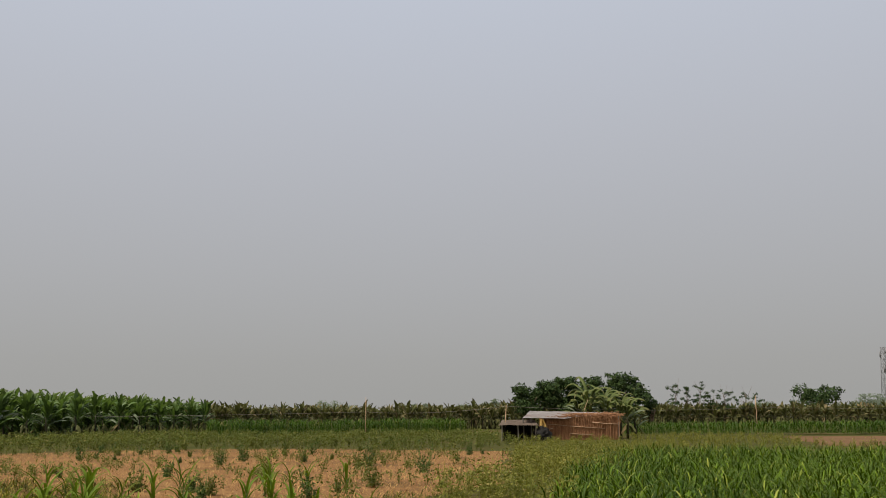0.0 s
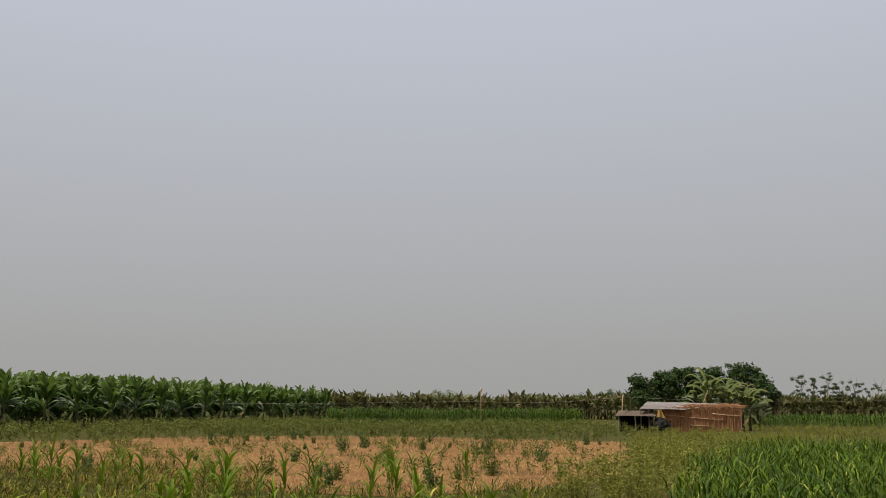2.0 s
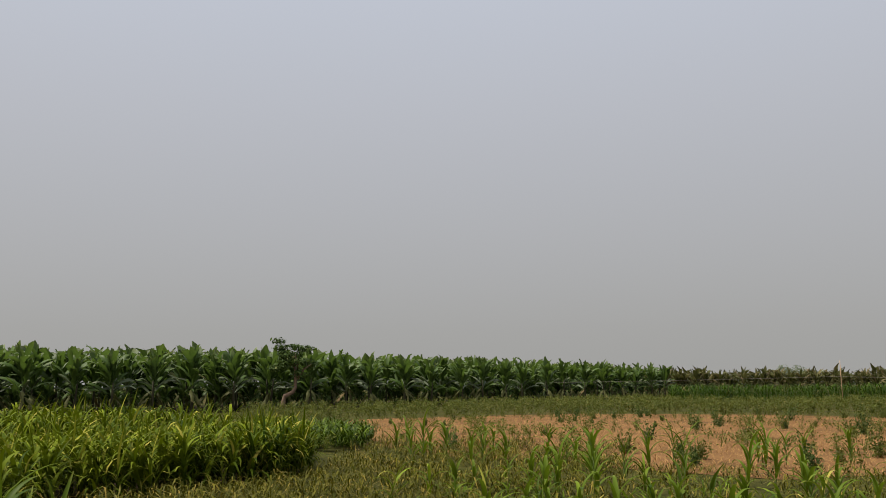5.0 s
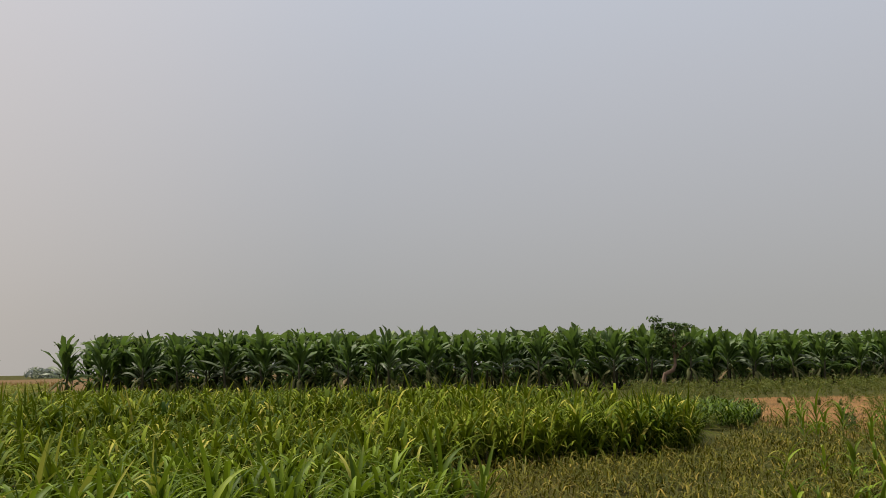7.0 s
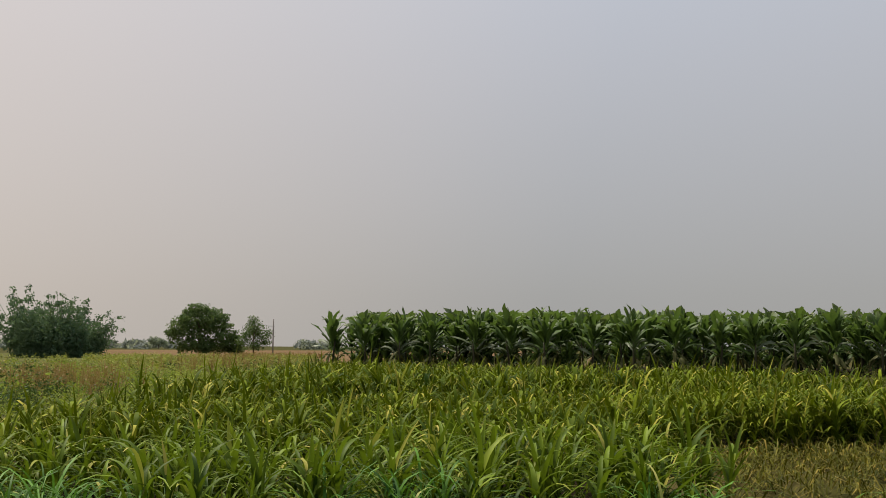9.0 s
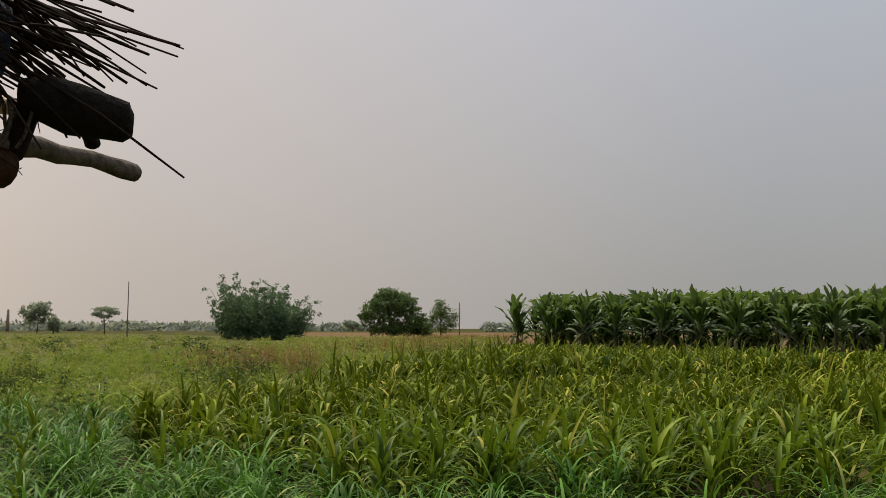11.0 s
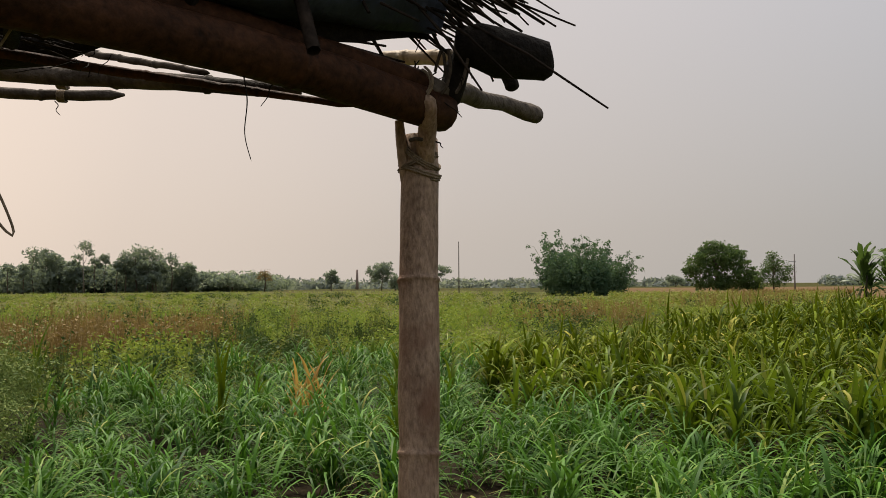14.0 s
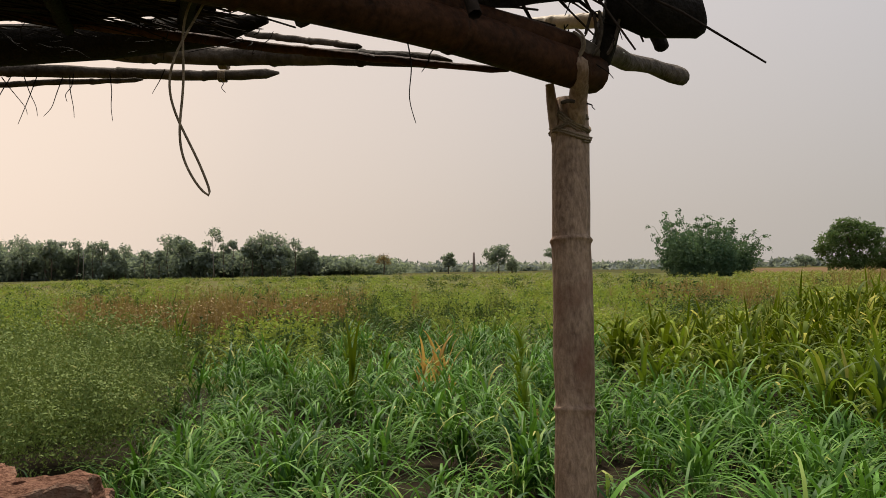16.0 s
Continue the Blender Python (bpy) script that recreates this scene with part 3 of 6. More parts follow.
M_GREYWOOD = rough_material("grey_driftwood_pole", (0.050, 0.038, 0.029), (0.150, 0.120, 0.094), 9, 50, 0.85, 0.5, stain=(0.03, 0.022, 0.016))
# the dimness under the roof is put into these near-black thatch and reed colours
M_THATCH = rough_material("old_thatch_shaded", (0.006, 0.005, 0.004), (0.020, 0.015, 0.011), 9, 70, 0.9, 0.6)
M_REED = rough_material("thatch_reed_shaded", (0.008, 0.006, 0.005), (0.040, 0.029, 0.022), 12, 60, 0.9, 0.2, None, 0.03)
M_ROPE = rough_material("jute_rope", (0.13, 0.095, 0.062), (0.27, 0.205, 0.140), 40, 160, 0.9, 0.5)
M_ROPEDARK = rough_material("dark_bark_strap", (0.03, 0.022, 0.016), (0.09, 0.068, 0.05), 30, 120, 0.9, 0.4)
M_TARP = rough_material("dark_blue_tarpaulin", (0.026, 0.031, 0.048), (0.068, 0.082, 0.115), 3, 14, 0.45, 0.4, None, 0.4)


def bamboo(points, radius, nodes, sides=14, taper=1.0, swell=0.09, blunt=False):
    """A culm through the points with rings at the given fractions of its length."""
    p = np.asarray(points, float)
    seg = np.r_[0, np.cumsum(np.linalg.norm(np.diff(p, axis=0), axis=1))]
    length = seg[-1]
    even = np.linspace(0, 1, 41)
    line = np.stack([np.interp(even * length, seg, p[:, k]) for k in range(3)], 1)
    for _ in range(30):
        line[1:-1] = (line[:-2] + 2 * line[1:-1] + line[2:]) / 4
    w = 0.006 / length
    f = np.unique(np.r_[np.linspace(0, 1, 30), [n + k * w for n in nodes for k in (-2.2, -1.2, -0.6, 0.0, 0.6, 1.2, 2.2)]].clip(0, 1))
    pts = np.stack([np.interp(f, even, line[:, k]) for k in range(3)], 1)
    rad = radius * (1 + (taper - 1) * f)
    for n in nodes:
        rad = rad * (1 + swell * np.exp(-((f - n) / w) ** 2) - 0.45 * swell * np.exp(-((f - n - 1.5 * w) / (0.6 * w)) ** 2))
    if not blunt:
        for e in (f, 1 - f):
            rad = rad * np.sqrt(1 - np.clip(1 - e * length / (radius * 0.6), 0, 0.97) ** 2)
    v, q = tube(pts, rad, sides)
    return rumpled(v, radius * 0.10, 0.35 / radius), q


def rumpled(v, amount, scale):
    """Verts shifted by smooth noise, for wood that is not turned on a lathe."""
    return np.array([np.asarray(p) + np.array(noise.noise_vector(Vector(p) * scale)) * amount for p in v])


def wrap(center, axis, radius, turns, pitch, thick=0.003, skew=0.0):
    """Rope wound round an axis."""
    ax = Vector(axis).normalized()
    u = ax.orthogonal().normalized()
    w = ax.cross(u)
    pts = []
    for i in range(int(turns * 14) + 1):
        a = i / 14 * 2 * math.pi
        p = Vector(center) + (u * math.cos(a) + w * math.sin(a)) * (radius + 0.001 * math.sin(5 * a)) + ax * (pitch * a / 6.283 + skew * math.sin(a))
        pts.append(tuple(p))
    return tube(pts, thick, 5, False)


def shelter():
    s = empty("thatched_shelter", (0, 0, 0))
    tagged(s, "old bamboo shelter with a ragged thatch roof lashed with rope", "shelter")
    v, q = bamboo([(-0.94, -1.51, -0.3), (-1.010, -1.521, 0.85), (-1.046, -1.527, 1.206), (-1.100, -1.535, 1.564), (-1.148, -1.543, 1.892)], 0.0455, [0.109, 0.247, 0.396, 0.5452, 0.7050, 0.8627], 18, 0.88, 0.11, True)
    post = part("post", Bunch().add(v, q).mesh("post", M_BAMBOO), s, "weathered grey-brown bamboo post with rings")
    thick = [(-1.124, -1.527, 1.822), (-1.105, -1.520, 1.866), (-1.072, -1.508, 1.906), (-1.038, -1.499, 1.933), (-1.023, -1.496, 1.949), (-1.023, -1.497, 1.957)]
    v, q = tube(thick, [0.020, 0.0195, 0.0185, 0.0175, 0.014, 0.006], 12)
    part("prong", Bunch().add(rumpled(v, 0.002, 30), q).mesh("prong", M_BAMBOO), post)
    thin = [(-1.125, -1.566, 1.800), (-1.111, -1.570, 1.847), (-1.105, -1.572, 1.888), (-1.104, -1.576, 1.925)]
    v, q = tube(thin, [0.013, 0.012, 0.011, 0.009], 9)
    part("prong", Bunch().add(rumpled(v, 0.002, 30), q).mesh("prong", M_BAMBOO), post)
    main = [(-1.118, -1.488, 1.938), (-1.07, -1.518, 1.948), (-0.74, -1.70, 1.976), (-0.30, -2.01, 1.985), (0.20, -2.37, 1.985), (0.90, -2.90, 1.98)]
    v, q = bamboo(main, 0.041, [0.16, 0.33, 0.50, 0.67, 0.85], 14, 1.2, 0.07, True)
    beam = part("main_beam", Bunch().add(v, q).mesh("main_beam", M_BEAM), s, "thick dark brown bamboo beam")
    v, q = bamboo([(-1.14, -1.475, 1.985), (-0.97, -1.60, 2.005), (-0.62, -1.83, 2.035), (-0.2, -2.13, 2.045), (0.5, -2.65, 2.05)], 0.027, [0.2, 0.5, 0.8], 10, 1.25, 0.07)
    part("upper_beam", Bunch().add(v, q).mesh("upper_beam", M_BEAM), s)
    v, q = tube([(-1.06, -1.50, 1.985), (-1.122, -1.474, 1.979), (-1.216, -1.457, 2.001), (-1.318, -1.442, 2.009), (-1.371, -1.426, 2.013), (-1.453, -1.401, 2.024), (-1.516, -1.377, 2.024), (-1.558, -1.353, 2.019), (-1.599, -1.335, 2.021), (-1.609, -1.327, 2.019)], [0.020, 0.020, 0.023, 0.021, 0.018, 0.0185, 0.020, 0.024, 0.022, 0.012], 12)
    v = rumpled(v, 0.004, 26)
    part("purlin", Bunch().add(v, q).mesh("purlin", M_GREYWOOD), s, "knobbly branch end sticking out")
    v, q = tube([(-1.085, -1.455, 2.070), (-1.095, -1.41, 2.066), (-1.12, -1.36, 2.058), (-1.155, -1.275, 2.044), (-1.158, -1.262, 2.043)], [0.034, 0.047, 0.048, 0.042, 0.028], 16)
    v = rumpled(v, 0.009, 22)
    part("eave_log", Bunch().add(v, q).mesh("eave_log", M_THATCH), s, "dark log end under the thatch")
    v, q = bamboo([(-1.279, -1.667, 2.104), (-1.265, -1.591, 2.100), (-1.208, -1.510, 2.080), (-1.185, -1.463, 2.073)], 0.017, [0.3, 0.7], 12)
    part("rafter", Bunch().add(v, q).mesh("rafter", M_PALE), s, "pale bamboo rafter")
    v, q = tube([(-0.69, -1.615, 1.965), (-0.72, -1.64, 2.03), (-0.76, -1.68, 2.14)], 0.012, 7)
    part("peg", Bunch().add(v, q).mesh("peg", M_REED), s)
    # far edge of the roof: poles lashed end to end
    far = [([(-1.027, -1.646, 1.943), (-1.044, -1.696, 1.956), (-1.094, -1.867, 1.996), (-1.111, -2.191, 2.059), (-1.071, -2.393, 2.093), (-1.002, -2.572, 2.121), (-0.856, -2.807, 2.147)], 0.007, 2.2, M_BEAM), ([(-1.137, -1.803, 2.001), (-1.167, -1.899, 2.021), (-1.202, -2.053, 2.049), (-1.236, -2.211, 2.073), (-1.314, -2.516, 2.121), (-1.245, -2.683, 2.126), (-1.142, -2.871, 2.143), (-1.066, -3.022, 2.160)], 0.017, 1.8, M_GREYWOOD),
           ([(-1.446, -2.412, 2.095), (-1.431, -2.448, 2.089), (-1.389, -2.545, 2.084), (-1.327, -2.69, 2.089), (-1.242, -2.862, 2.093), (-1.136, -3.094, 2.099), (-1.023, -3.367, 2.109)], 0.014, 1.3, M_GREYWOOD), ([(-1.262, -2.727, 2.065), (-1.23, -2.8, 2.063), (-1.174, -2.91, 2.058), (-1.101, -3.058, 2.049), (-1.004, -3.344, 2.044)], 0.007, 1.3, M_GREYWOOD), ([(-1.22, -2.06, 2.079), (-1.237, -2.144, 2.102), (-1.261, -2.271, 2.129), (-1.285, -2.429, 2.169)], 0.008, 1.1, M_GREYWOOD)]
    for line, r, wider, m in far:
        v, q = bamboo(line, r, [0.2, 0.42, 0.7], 10, wider, 0.16)
        v = rumpled(v, 0.003, 24)
        part("edge_pole", Bunch().add(v, q).mesh("edge_pole", m), s, "grey weathered roof pole" if m is M_GREYWOOD else "")

    def edge_a(u):
        return np.array([-1.08, -1.50, 0]) * (1 - u) + np.array([0.92, -2.92, 0]) * u

    def edge_b(u):
        return np.array([-1.24, -1.62, 0]) * (1 - u) + np.array([-0.62, -4.1, 0]) * u

    def mat_z(u, w):
        return (2.045 + 0.04 * max(0.0, 1 - u / 0.1)) * (1 - w) + 2.15 * w

    for k in range(7):
        u = 0.22 + 0.11 * k
        a, e = edge_a(u) + (0, 0, 2.045), edge_b(u) + (0, 0, 2.12)
        v, q = bamboo([a * 1.06 - e * 0.06, (a + e) / 2 + (0, 0, -0.01), e], 0.016, [0.4, 0.8], 8)
        part("batten", Bunch().add(v, q).mesh("batten", M_THATCH), s)
    # thatch mat, torn open towards the corner
    bm = bmesh.new()
    nu, nv = 40, 26
    grid = {}
    for i in range(nu + 1):
        for j in range(nv + 1):
            u, w = i / nu, j / nv
            p = edge_a(u) * (1 - w) + edge_b(u) * w
            grid[i, j] = bm.verts.new((p[0], p[1], mat_z(u, w) + 0.05 + noise.noise(Vector((u * 14, w * 9, 0.3))) * 0.018))
    for i in range(nu):
        for j in range(nv):
            u, w = i / nu, j / nv
            torn = noise.noise(Vector((i * 0.9, j * 0.7, 7.7)))
            if (u < 0.17 and w > 0.1) or (u < 0.30 and w > 0.12 and torn > (u - 0.2) * 2.5 - 0.10) or (w > 0.82 and u < 0.6 and torn > 0.30):
                continue
            bm.faces.new([grid[i, j], grid[i + 1, j], grid[i + 1, j + 1], grid[i, j + 1]])
    bmesh.ops.delete(bm, geom=[v for v in bm.verts if not v.link_faces], context="VERTS")
    bmesh.ops.solidify(bm, geom=bm.faces[:], thickness=-0.05)
    me = bpy.data.meshes.new("thatch")
    bm.to_mesh(me)
    bm.free()
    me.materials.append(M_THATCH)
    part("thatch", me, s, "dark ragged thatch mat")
    # sheet wrapped round the thatch along the near edge
    prof = [(-0.05, 2.072), (0.02, 2.062), (0.06, 2.075), (0.09, 2.12), (0.095, 2.18), (0.06, 2.25), (-0.05, 2.30), (-0.3, 2.33), (-0.5, 2.33)]
    along = np.array([0.815, -0.579, 0])
    side = np.array([0.579, 0.815, 0])
    bm = bmesh.new()
    g = {}
    for i in range(31):
        for j, (o, z) in enumerate(prof):
            u = i / 30
            p = edge_a(u) + side * (o * (0.55 + 0.45 * min(1, u * 6))) + np.array([0, 0, z - 0.012 + 0.04 * max(0, 1 - 7 * u)])
            nz = noise.noise(Vector((u * 16, j * 0.5, 4.0))) * 0.014
            g[i, j] = bm.verts.new((p[0] + side[0] * nz, p[1] + side[1] * nz, p[2] + nz))
    for i in range(30):
        for j in range(len(prof) - 1):
            bm.faces.new([g[i, j], g[i + 1, j], g[i + 1, j + 1], g[i, j + 1]])
    bmesh.ops.solidify(bm, geom=bm.faces[:], thickness=0.006)
    me = bpy.data.meshes.new("tarpaulin")
    bm.to_mesh(me)
    bm.free()
    for f in me.polygons:
        f.use_smooth = True
    me.materials.append(M_TARP)
    part("tarpaulin", me, s, "dark blue tarpaulin folded over the thatch")
    reeds = Bunch()
    for i in range(900):
        u, w = rng.uniform(0.05, 1), rng.uniform(0.06, 0.95)
        if u < 0.3 and w > 0.1:
            continue
        p = edge_a(u) * (1 - w) + edge_b(u) * w + (0, 0, rng.choice([mat_z(u, w) - 0.012, mat_z(u, w) - 0.002, 2.32]))
        dr = -along + rng.normal(0, 0.25, 3) * (1, 1, 0.25)
        dr *= rng.uniform(0.10, 0.26)
        v, q = tube([p - dr, p + (0, 0, 0.006), p + dr], 0.0024, 4, False)
        reeds.add(v, q)
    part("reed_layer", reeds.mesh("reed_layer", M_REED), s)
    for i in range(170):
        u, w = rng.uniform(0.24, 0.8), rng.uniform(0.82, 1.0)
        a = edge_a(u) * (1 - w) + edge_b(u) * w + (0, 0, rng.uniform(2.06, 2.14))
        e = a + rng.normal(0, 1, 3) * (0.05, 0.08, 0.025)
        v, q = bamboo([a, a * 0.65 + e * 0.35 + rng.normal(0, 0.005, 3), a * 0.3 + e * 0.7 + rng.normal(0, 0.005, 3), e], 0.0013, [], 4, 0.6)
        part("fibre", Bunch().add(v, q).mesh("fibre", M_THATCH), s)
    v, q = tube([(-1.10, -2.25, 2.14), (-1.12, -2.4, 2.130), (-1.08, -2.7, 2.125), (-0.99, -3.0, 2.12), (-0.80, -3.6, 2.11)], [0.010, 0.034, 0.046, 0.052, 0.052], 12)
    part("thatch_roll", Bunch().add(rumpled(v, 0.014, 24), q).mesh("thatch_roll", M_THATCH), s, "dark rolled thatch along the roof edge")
    # reeds that stick out over the corner
    for i in range(120):
        f = rng.uniform(0, 1)
        root = edge_a(rng.uniform(-0.02, 0.10)) + side * rng.uniform(-0.10, 0.07) + np.array([0, 0, 2.14 + 0.17 * f])
        tip = root + np.array([rng.normal(-0.10, 0.09), rng.uniform(0.08, 0.36) * (0.5 + 0.5 * f), rng.normal(-0.06 - 0.03 * f, 0.03)])
        mid = (root + tip) / 2 + np.array([0, 0, rng.uniform(0.0, 0.012)])
        r = rng.choice([0.0024, 0.003, 0.0042])
        v, q = tube([root - (tip - root) * 0.4, mid, tip], [r, r, r * 0.75], 5, False)
        part("reed", Bunch().add(v, q).mesh("reed", M_REED), s)
    for root, tip in (((-1.06, -1.46, 2.13), (-1.06, -1.147, 1.921)), ((-1.0, -1.50, 2.13), (-1.04, -1.33, 1.985)), ((-0.98, -1.52, 2.14), (-1.0, -1.385, 1.955)), ((-1.05, -1.55, 2.25), (-1.10, -1.17, 2.165)), ((-1.05, -1.5, 2.2), (-1.12, -1.21, 2.105))):
        root, tip = np.array(root), np.array(tip)
        v, q = tube([root, (root + tip) / 2 + (0, 0, 0.012), tip], [0.0034, 0.003, 0.002], 5, False)
        part("reed", Bunch().add(v, q).mesh("reed", M_REED), s)
    # lashings
    for cc, ax, r, n, pit, sk, th in (((-1.138, -1.541, 1.842), (0.05, 0.85, 1), 0.0445, 3.5, 0.0045, 0.004, 0.0024), ((-1.135, -1.541, 1.835), (0.02, -0.35, 1), 0.044, 2.2, 0.004, 0.004, 0.0022), ((-1.136, -1.541, 1.815), (0.0, 0.45, 1), 0.0445, 2.4, 0.005, 0.004, 0.0024),
                                      ((-0.360, -1.980, 2.000), (0.800, -0.580, 0.000), 0.062, 9, 0.008, 0.01, 0.003), ((-1.325, -2.500, 2.112), (0.25, -1, 0.05), 0.0225, 6, 0.004, 0.003, 0.0028), ((-1.385, -2.545, 2.084), (0.4, -1, 0.0), 0.0135, 5, 0.004, 0.003, 0.0026)):
        v, q = wrap(cc, ax, r, n, pit, th, sk)
        part("lashing", Bunch().add(rumpled(v, 0.003, 40), q).mesh("lashing", M_ROPE), post if -1.14 < cc[0] < -1.13 else s)
    v, q = tube([(-1.131, -1.444, 2.078), (-1.124, -1.452, 2.042), (-1.118, -1.463, 2.002), (-1.112, -1.472, 1.967), (-1.116, -1.476, 1.948)], [0.012, 0.026, 0.030, 0.026, 0.012], 12)
    part("bark_wrap", Bunch().add(rumpled(v, 0.012, 34), q).mesh("bark_wrap", M_THATCH), s, "dark crumpled bark bound round the joint")
    for line, r, m in (([(-1.045, -1.514, 2.015), (-1.023, -1.494, 1.999), (-1.019, -1.487, 1.981), (-1.023, -1.493, 1.965), (-1.030, -1.515, 1.952), (-1.030, -1.540, 1.939)], 0.0032, M_ROPE), ([(-1.042, -1.509, 2.020), (-1.020, -1.489, 2.003), (-1.015, -1.482, 1.983), (-1.020, -1.488, 1.963), (-1.030, -1.515, 1.946), (-1.030, -1.538, 1.932), (-1.039, -1.548, 1.927)], 0.0028, M_ROPE),
                       ([(-1.081, -1.481, 2.061), (-1.080, -1.489, 2.035), (-1.079, -1.494, 2.015)], 0.0034, M_ROPEDARK), ([(-1.064, -1.463, 2.059), (-1.064, -1.457, 2.016), (-1.063, -1.467, 1.978), (-1.061, -1.478, 1.965)], 0.0036, M_ROPEDARK), ([(-1.069, -1.421, 2.048), (-1.068, -1.428, 2.014), (-1.067, -1.435, 1.988), (-1.066, -1.449, 1.966)], 0.0034, M_ROPEDARK),
                       ([(-1.072, -1.474, 2.054), (-1.073, -1.470, 2.013), (-1.073, -1.466, 1.984)], 0.0034, M_ROPEDARK), ([(-1.050, -1.543, 1.873), (-1.053, -1.528, 1.877), (-1.055, -1.514, 1.874)], 0.004, M_ROPEDARK), ([(-1.235, -1.378, 2.082), (-1.256, -1.369, 2.049), (-1.256, -1.357, 2.023), (-1.257, -1.355, 2.008)], 0.016, M_THATCH)):
        v, q = bamboo(line, r, [], 7)
        part("lashing", Bunch().add(v, q).mesh("lashing", m), s)
    for i in range(18):
        a = np.array([-1.12, -1.485, 2.0]) + rng.normal(0, 1, 3) * (0.030, 0.030, 0.050)
        e = a + rng.normal(0, 1, 3) * (0.025, 0.025, 0.015) - (0, 0, rng.uniform(0.01, 0.06))
        v, q = bamboo([a, a * 0.6 + e * 0.4 + rng.normal(0, 0.004, 3), a * 0.3 + e * 0.7 + rng.normal(0, 0.004, 3), e], 0.0017, [], 5, 0.5)
        part("fibre", Bunch().add(v, q).mesh("fibre", M_THATCH), s)
    # hanging loop of cord
    top = np.array([-0.418, -1.972, 1.955])
    across = np.array([-0.5, 0.866, 0.0])
    loop = []
    for i in range(61):
        f = i / 60
        k = 1 - abs(2 * f - 1) ** 1.15
        strand = (1 if f < 0.5 else -1) * (0.010 * math.cos(2.35 * math.pi * k) if k < 0.93 else 0.0105 * math.sqrt(max(0.0, (1 - k) / 0.07)) * math.cos(2.35 * math.pi * 0.93))
        loop.append(tuple(top + across * (-0.149 * k + 0.160 * k * k + strand) + np.array([0, 0, -0.30 * k])))
    v, q = tube(loop, 0.0021, 6, False)
    part("cord_loop", Bunch().add(v, q).mesh("cord_loop", M_ROPE), beam, "hanging loop of twisted cord")
    for a, e in (((-0.70, -1.745, 1.95), (-0.705, -1.73, 1.79)), ((-0.80, -1.72, 1.95), (-0.79, -1.75, 1.90)), ((-1.16, -2.42, 2.02), (-1.14, -2.39, 1.98)), ((-1.0, -2.62, 2.02), (-0.985, -2.60, 1.90)), ((-0.98, -2.72, 2.02), (-0.96, -2.69, 1.91)),
                 ((-0.96, -2.8, 2.02), (-0.93, -2.83, 1.90)), ((-0.99, -2.75, 2.02), (-1.0, -2.82, 1.93)), ((-0.94, -2.86, 2.02), (-0.9, -2.9, 1.88)), ((-0.97, -2.7, 2.02), (-0.96, -2.71, 1.95)), ((-0.93, -2.88, 2.02), (-0.97, -2.84, 1.93)), ((-0.92, -2.92, 2.02), (-0.93, -2.98, 1.86)), ((-0.95, -2.83, 2.02), (-0.95, -2.79, 1.92)), ((-0.91, -2.95, 2.02), (-0.9, -2.97, 1.89)), ((-1.05, -2.5, 2.03), (-1.04, -2.53, 1.97))):
        a, e = np.array(a), np.array(e)
        m, m2 = a * 0.6 + e * 0.4 + rng.normal(0, 0.005, 3), a * 0.25 + e * 0.75 + rng.normal(0, 0.006, 3)
        v, q = bamboo([a, m, m2, e], 0.0014, [], 5, 0.5)
        part("dangling_straw", Bunch().add(v, q).mesh("dangling_straw", M_THATCH), s)
    for x, y in ((0.88, -2.88), (-0.72, -3.75)):
        v, q = bamboo([(x, y, -0.3), (x, y, 0.9), (x, y, 2.0)], 0.038, [0.2, 0.4, 0.6, 0.8])
        part("post", Bunch().add(v, q).mesh("post", M_BAMBOO), s)


shelter()

# ---- brick stack by the shelter ----
M_BRICK = rough_material("old_red_brick", (0.105, 0.040, 0.024), (0.35, 0.185, 0.120), 22, 90, 0.95, 1.0, (1, 1, 2.2), stain=(0.36, 0.25, 0.18))


def brick_mesh(seed):
    r = random.Random(seed)
    bm = bmesh.new()
    bmesh.ops.create_cube(bm, size=1.0)
    bmesh.ops.scale(bm, vec=(0.23, 0.11, 0.072), verts=bm.verts)
    bmesh.ops.subdivide_edges(bm, edges=bm.edges[:], cuts=7, use_grid_fill=True)
    for v in bm.verts:
        n = sum(abs(c) > h * 0.9 for c, h in zip(v.co, (0.115, 0.055, 0.036)))
        v.co *= (1.0, 1.0, 0.975, 0.93)[n]
        v.co.z += 0.006 * noise.noise(Vector((v.co.x * 12, v.co.y * 70, seed * 1.7))) * (1 if v.co.z > 0 else 0.3)
        v.co += noise.noise_vector(v.co * 16 + Vector((seed * 3.1, 0, 0))) * 0.016 + noise.noise_vector(v.co * 60 + Vector((0, seed, 0))) * 0.004 + Vector((r.gauss(0, 0.0015), r.gauss(0, 0.0015), r.gauss(0, 0.001)))
    me = bpy.data.meshes.new("brick")
    bm.to_mesh(me)
    bm.free()
    me.materials.append(M_BRICK)
    return me


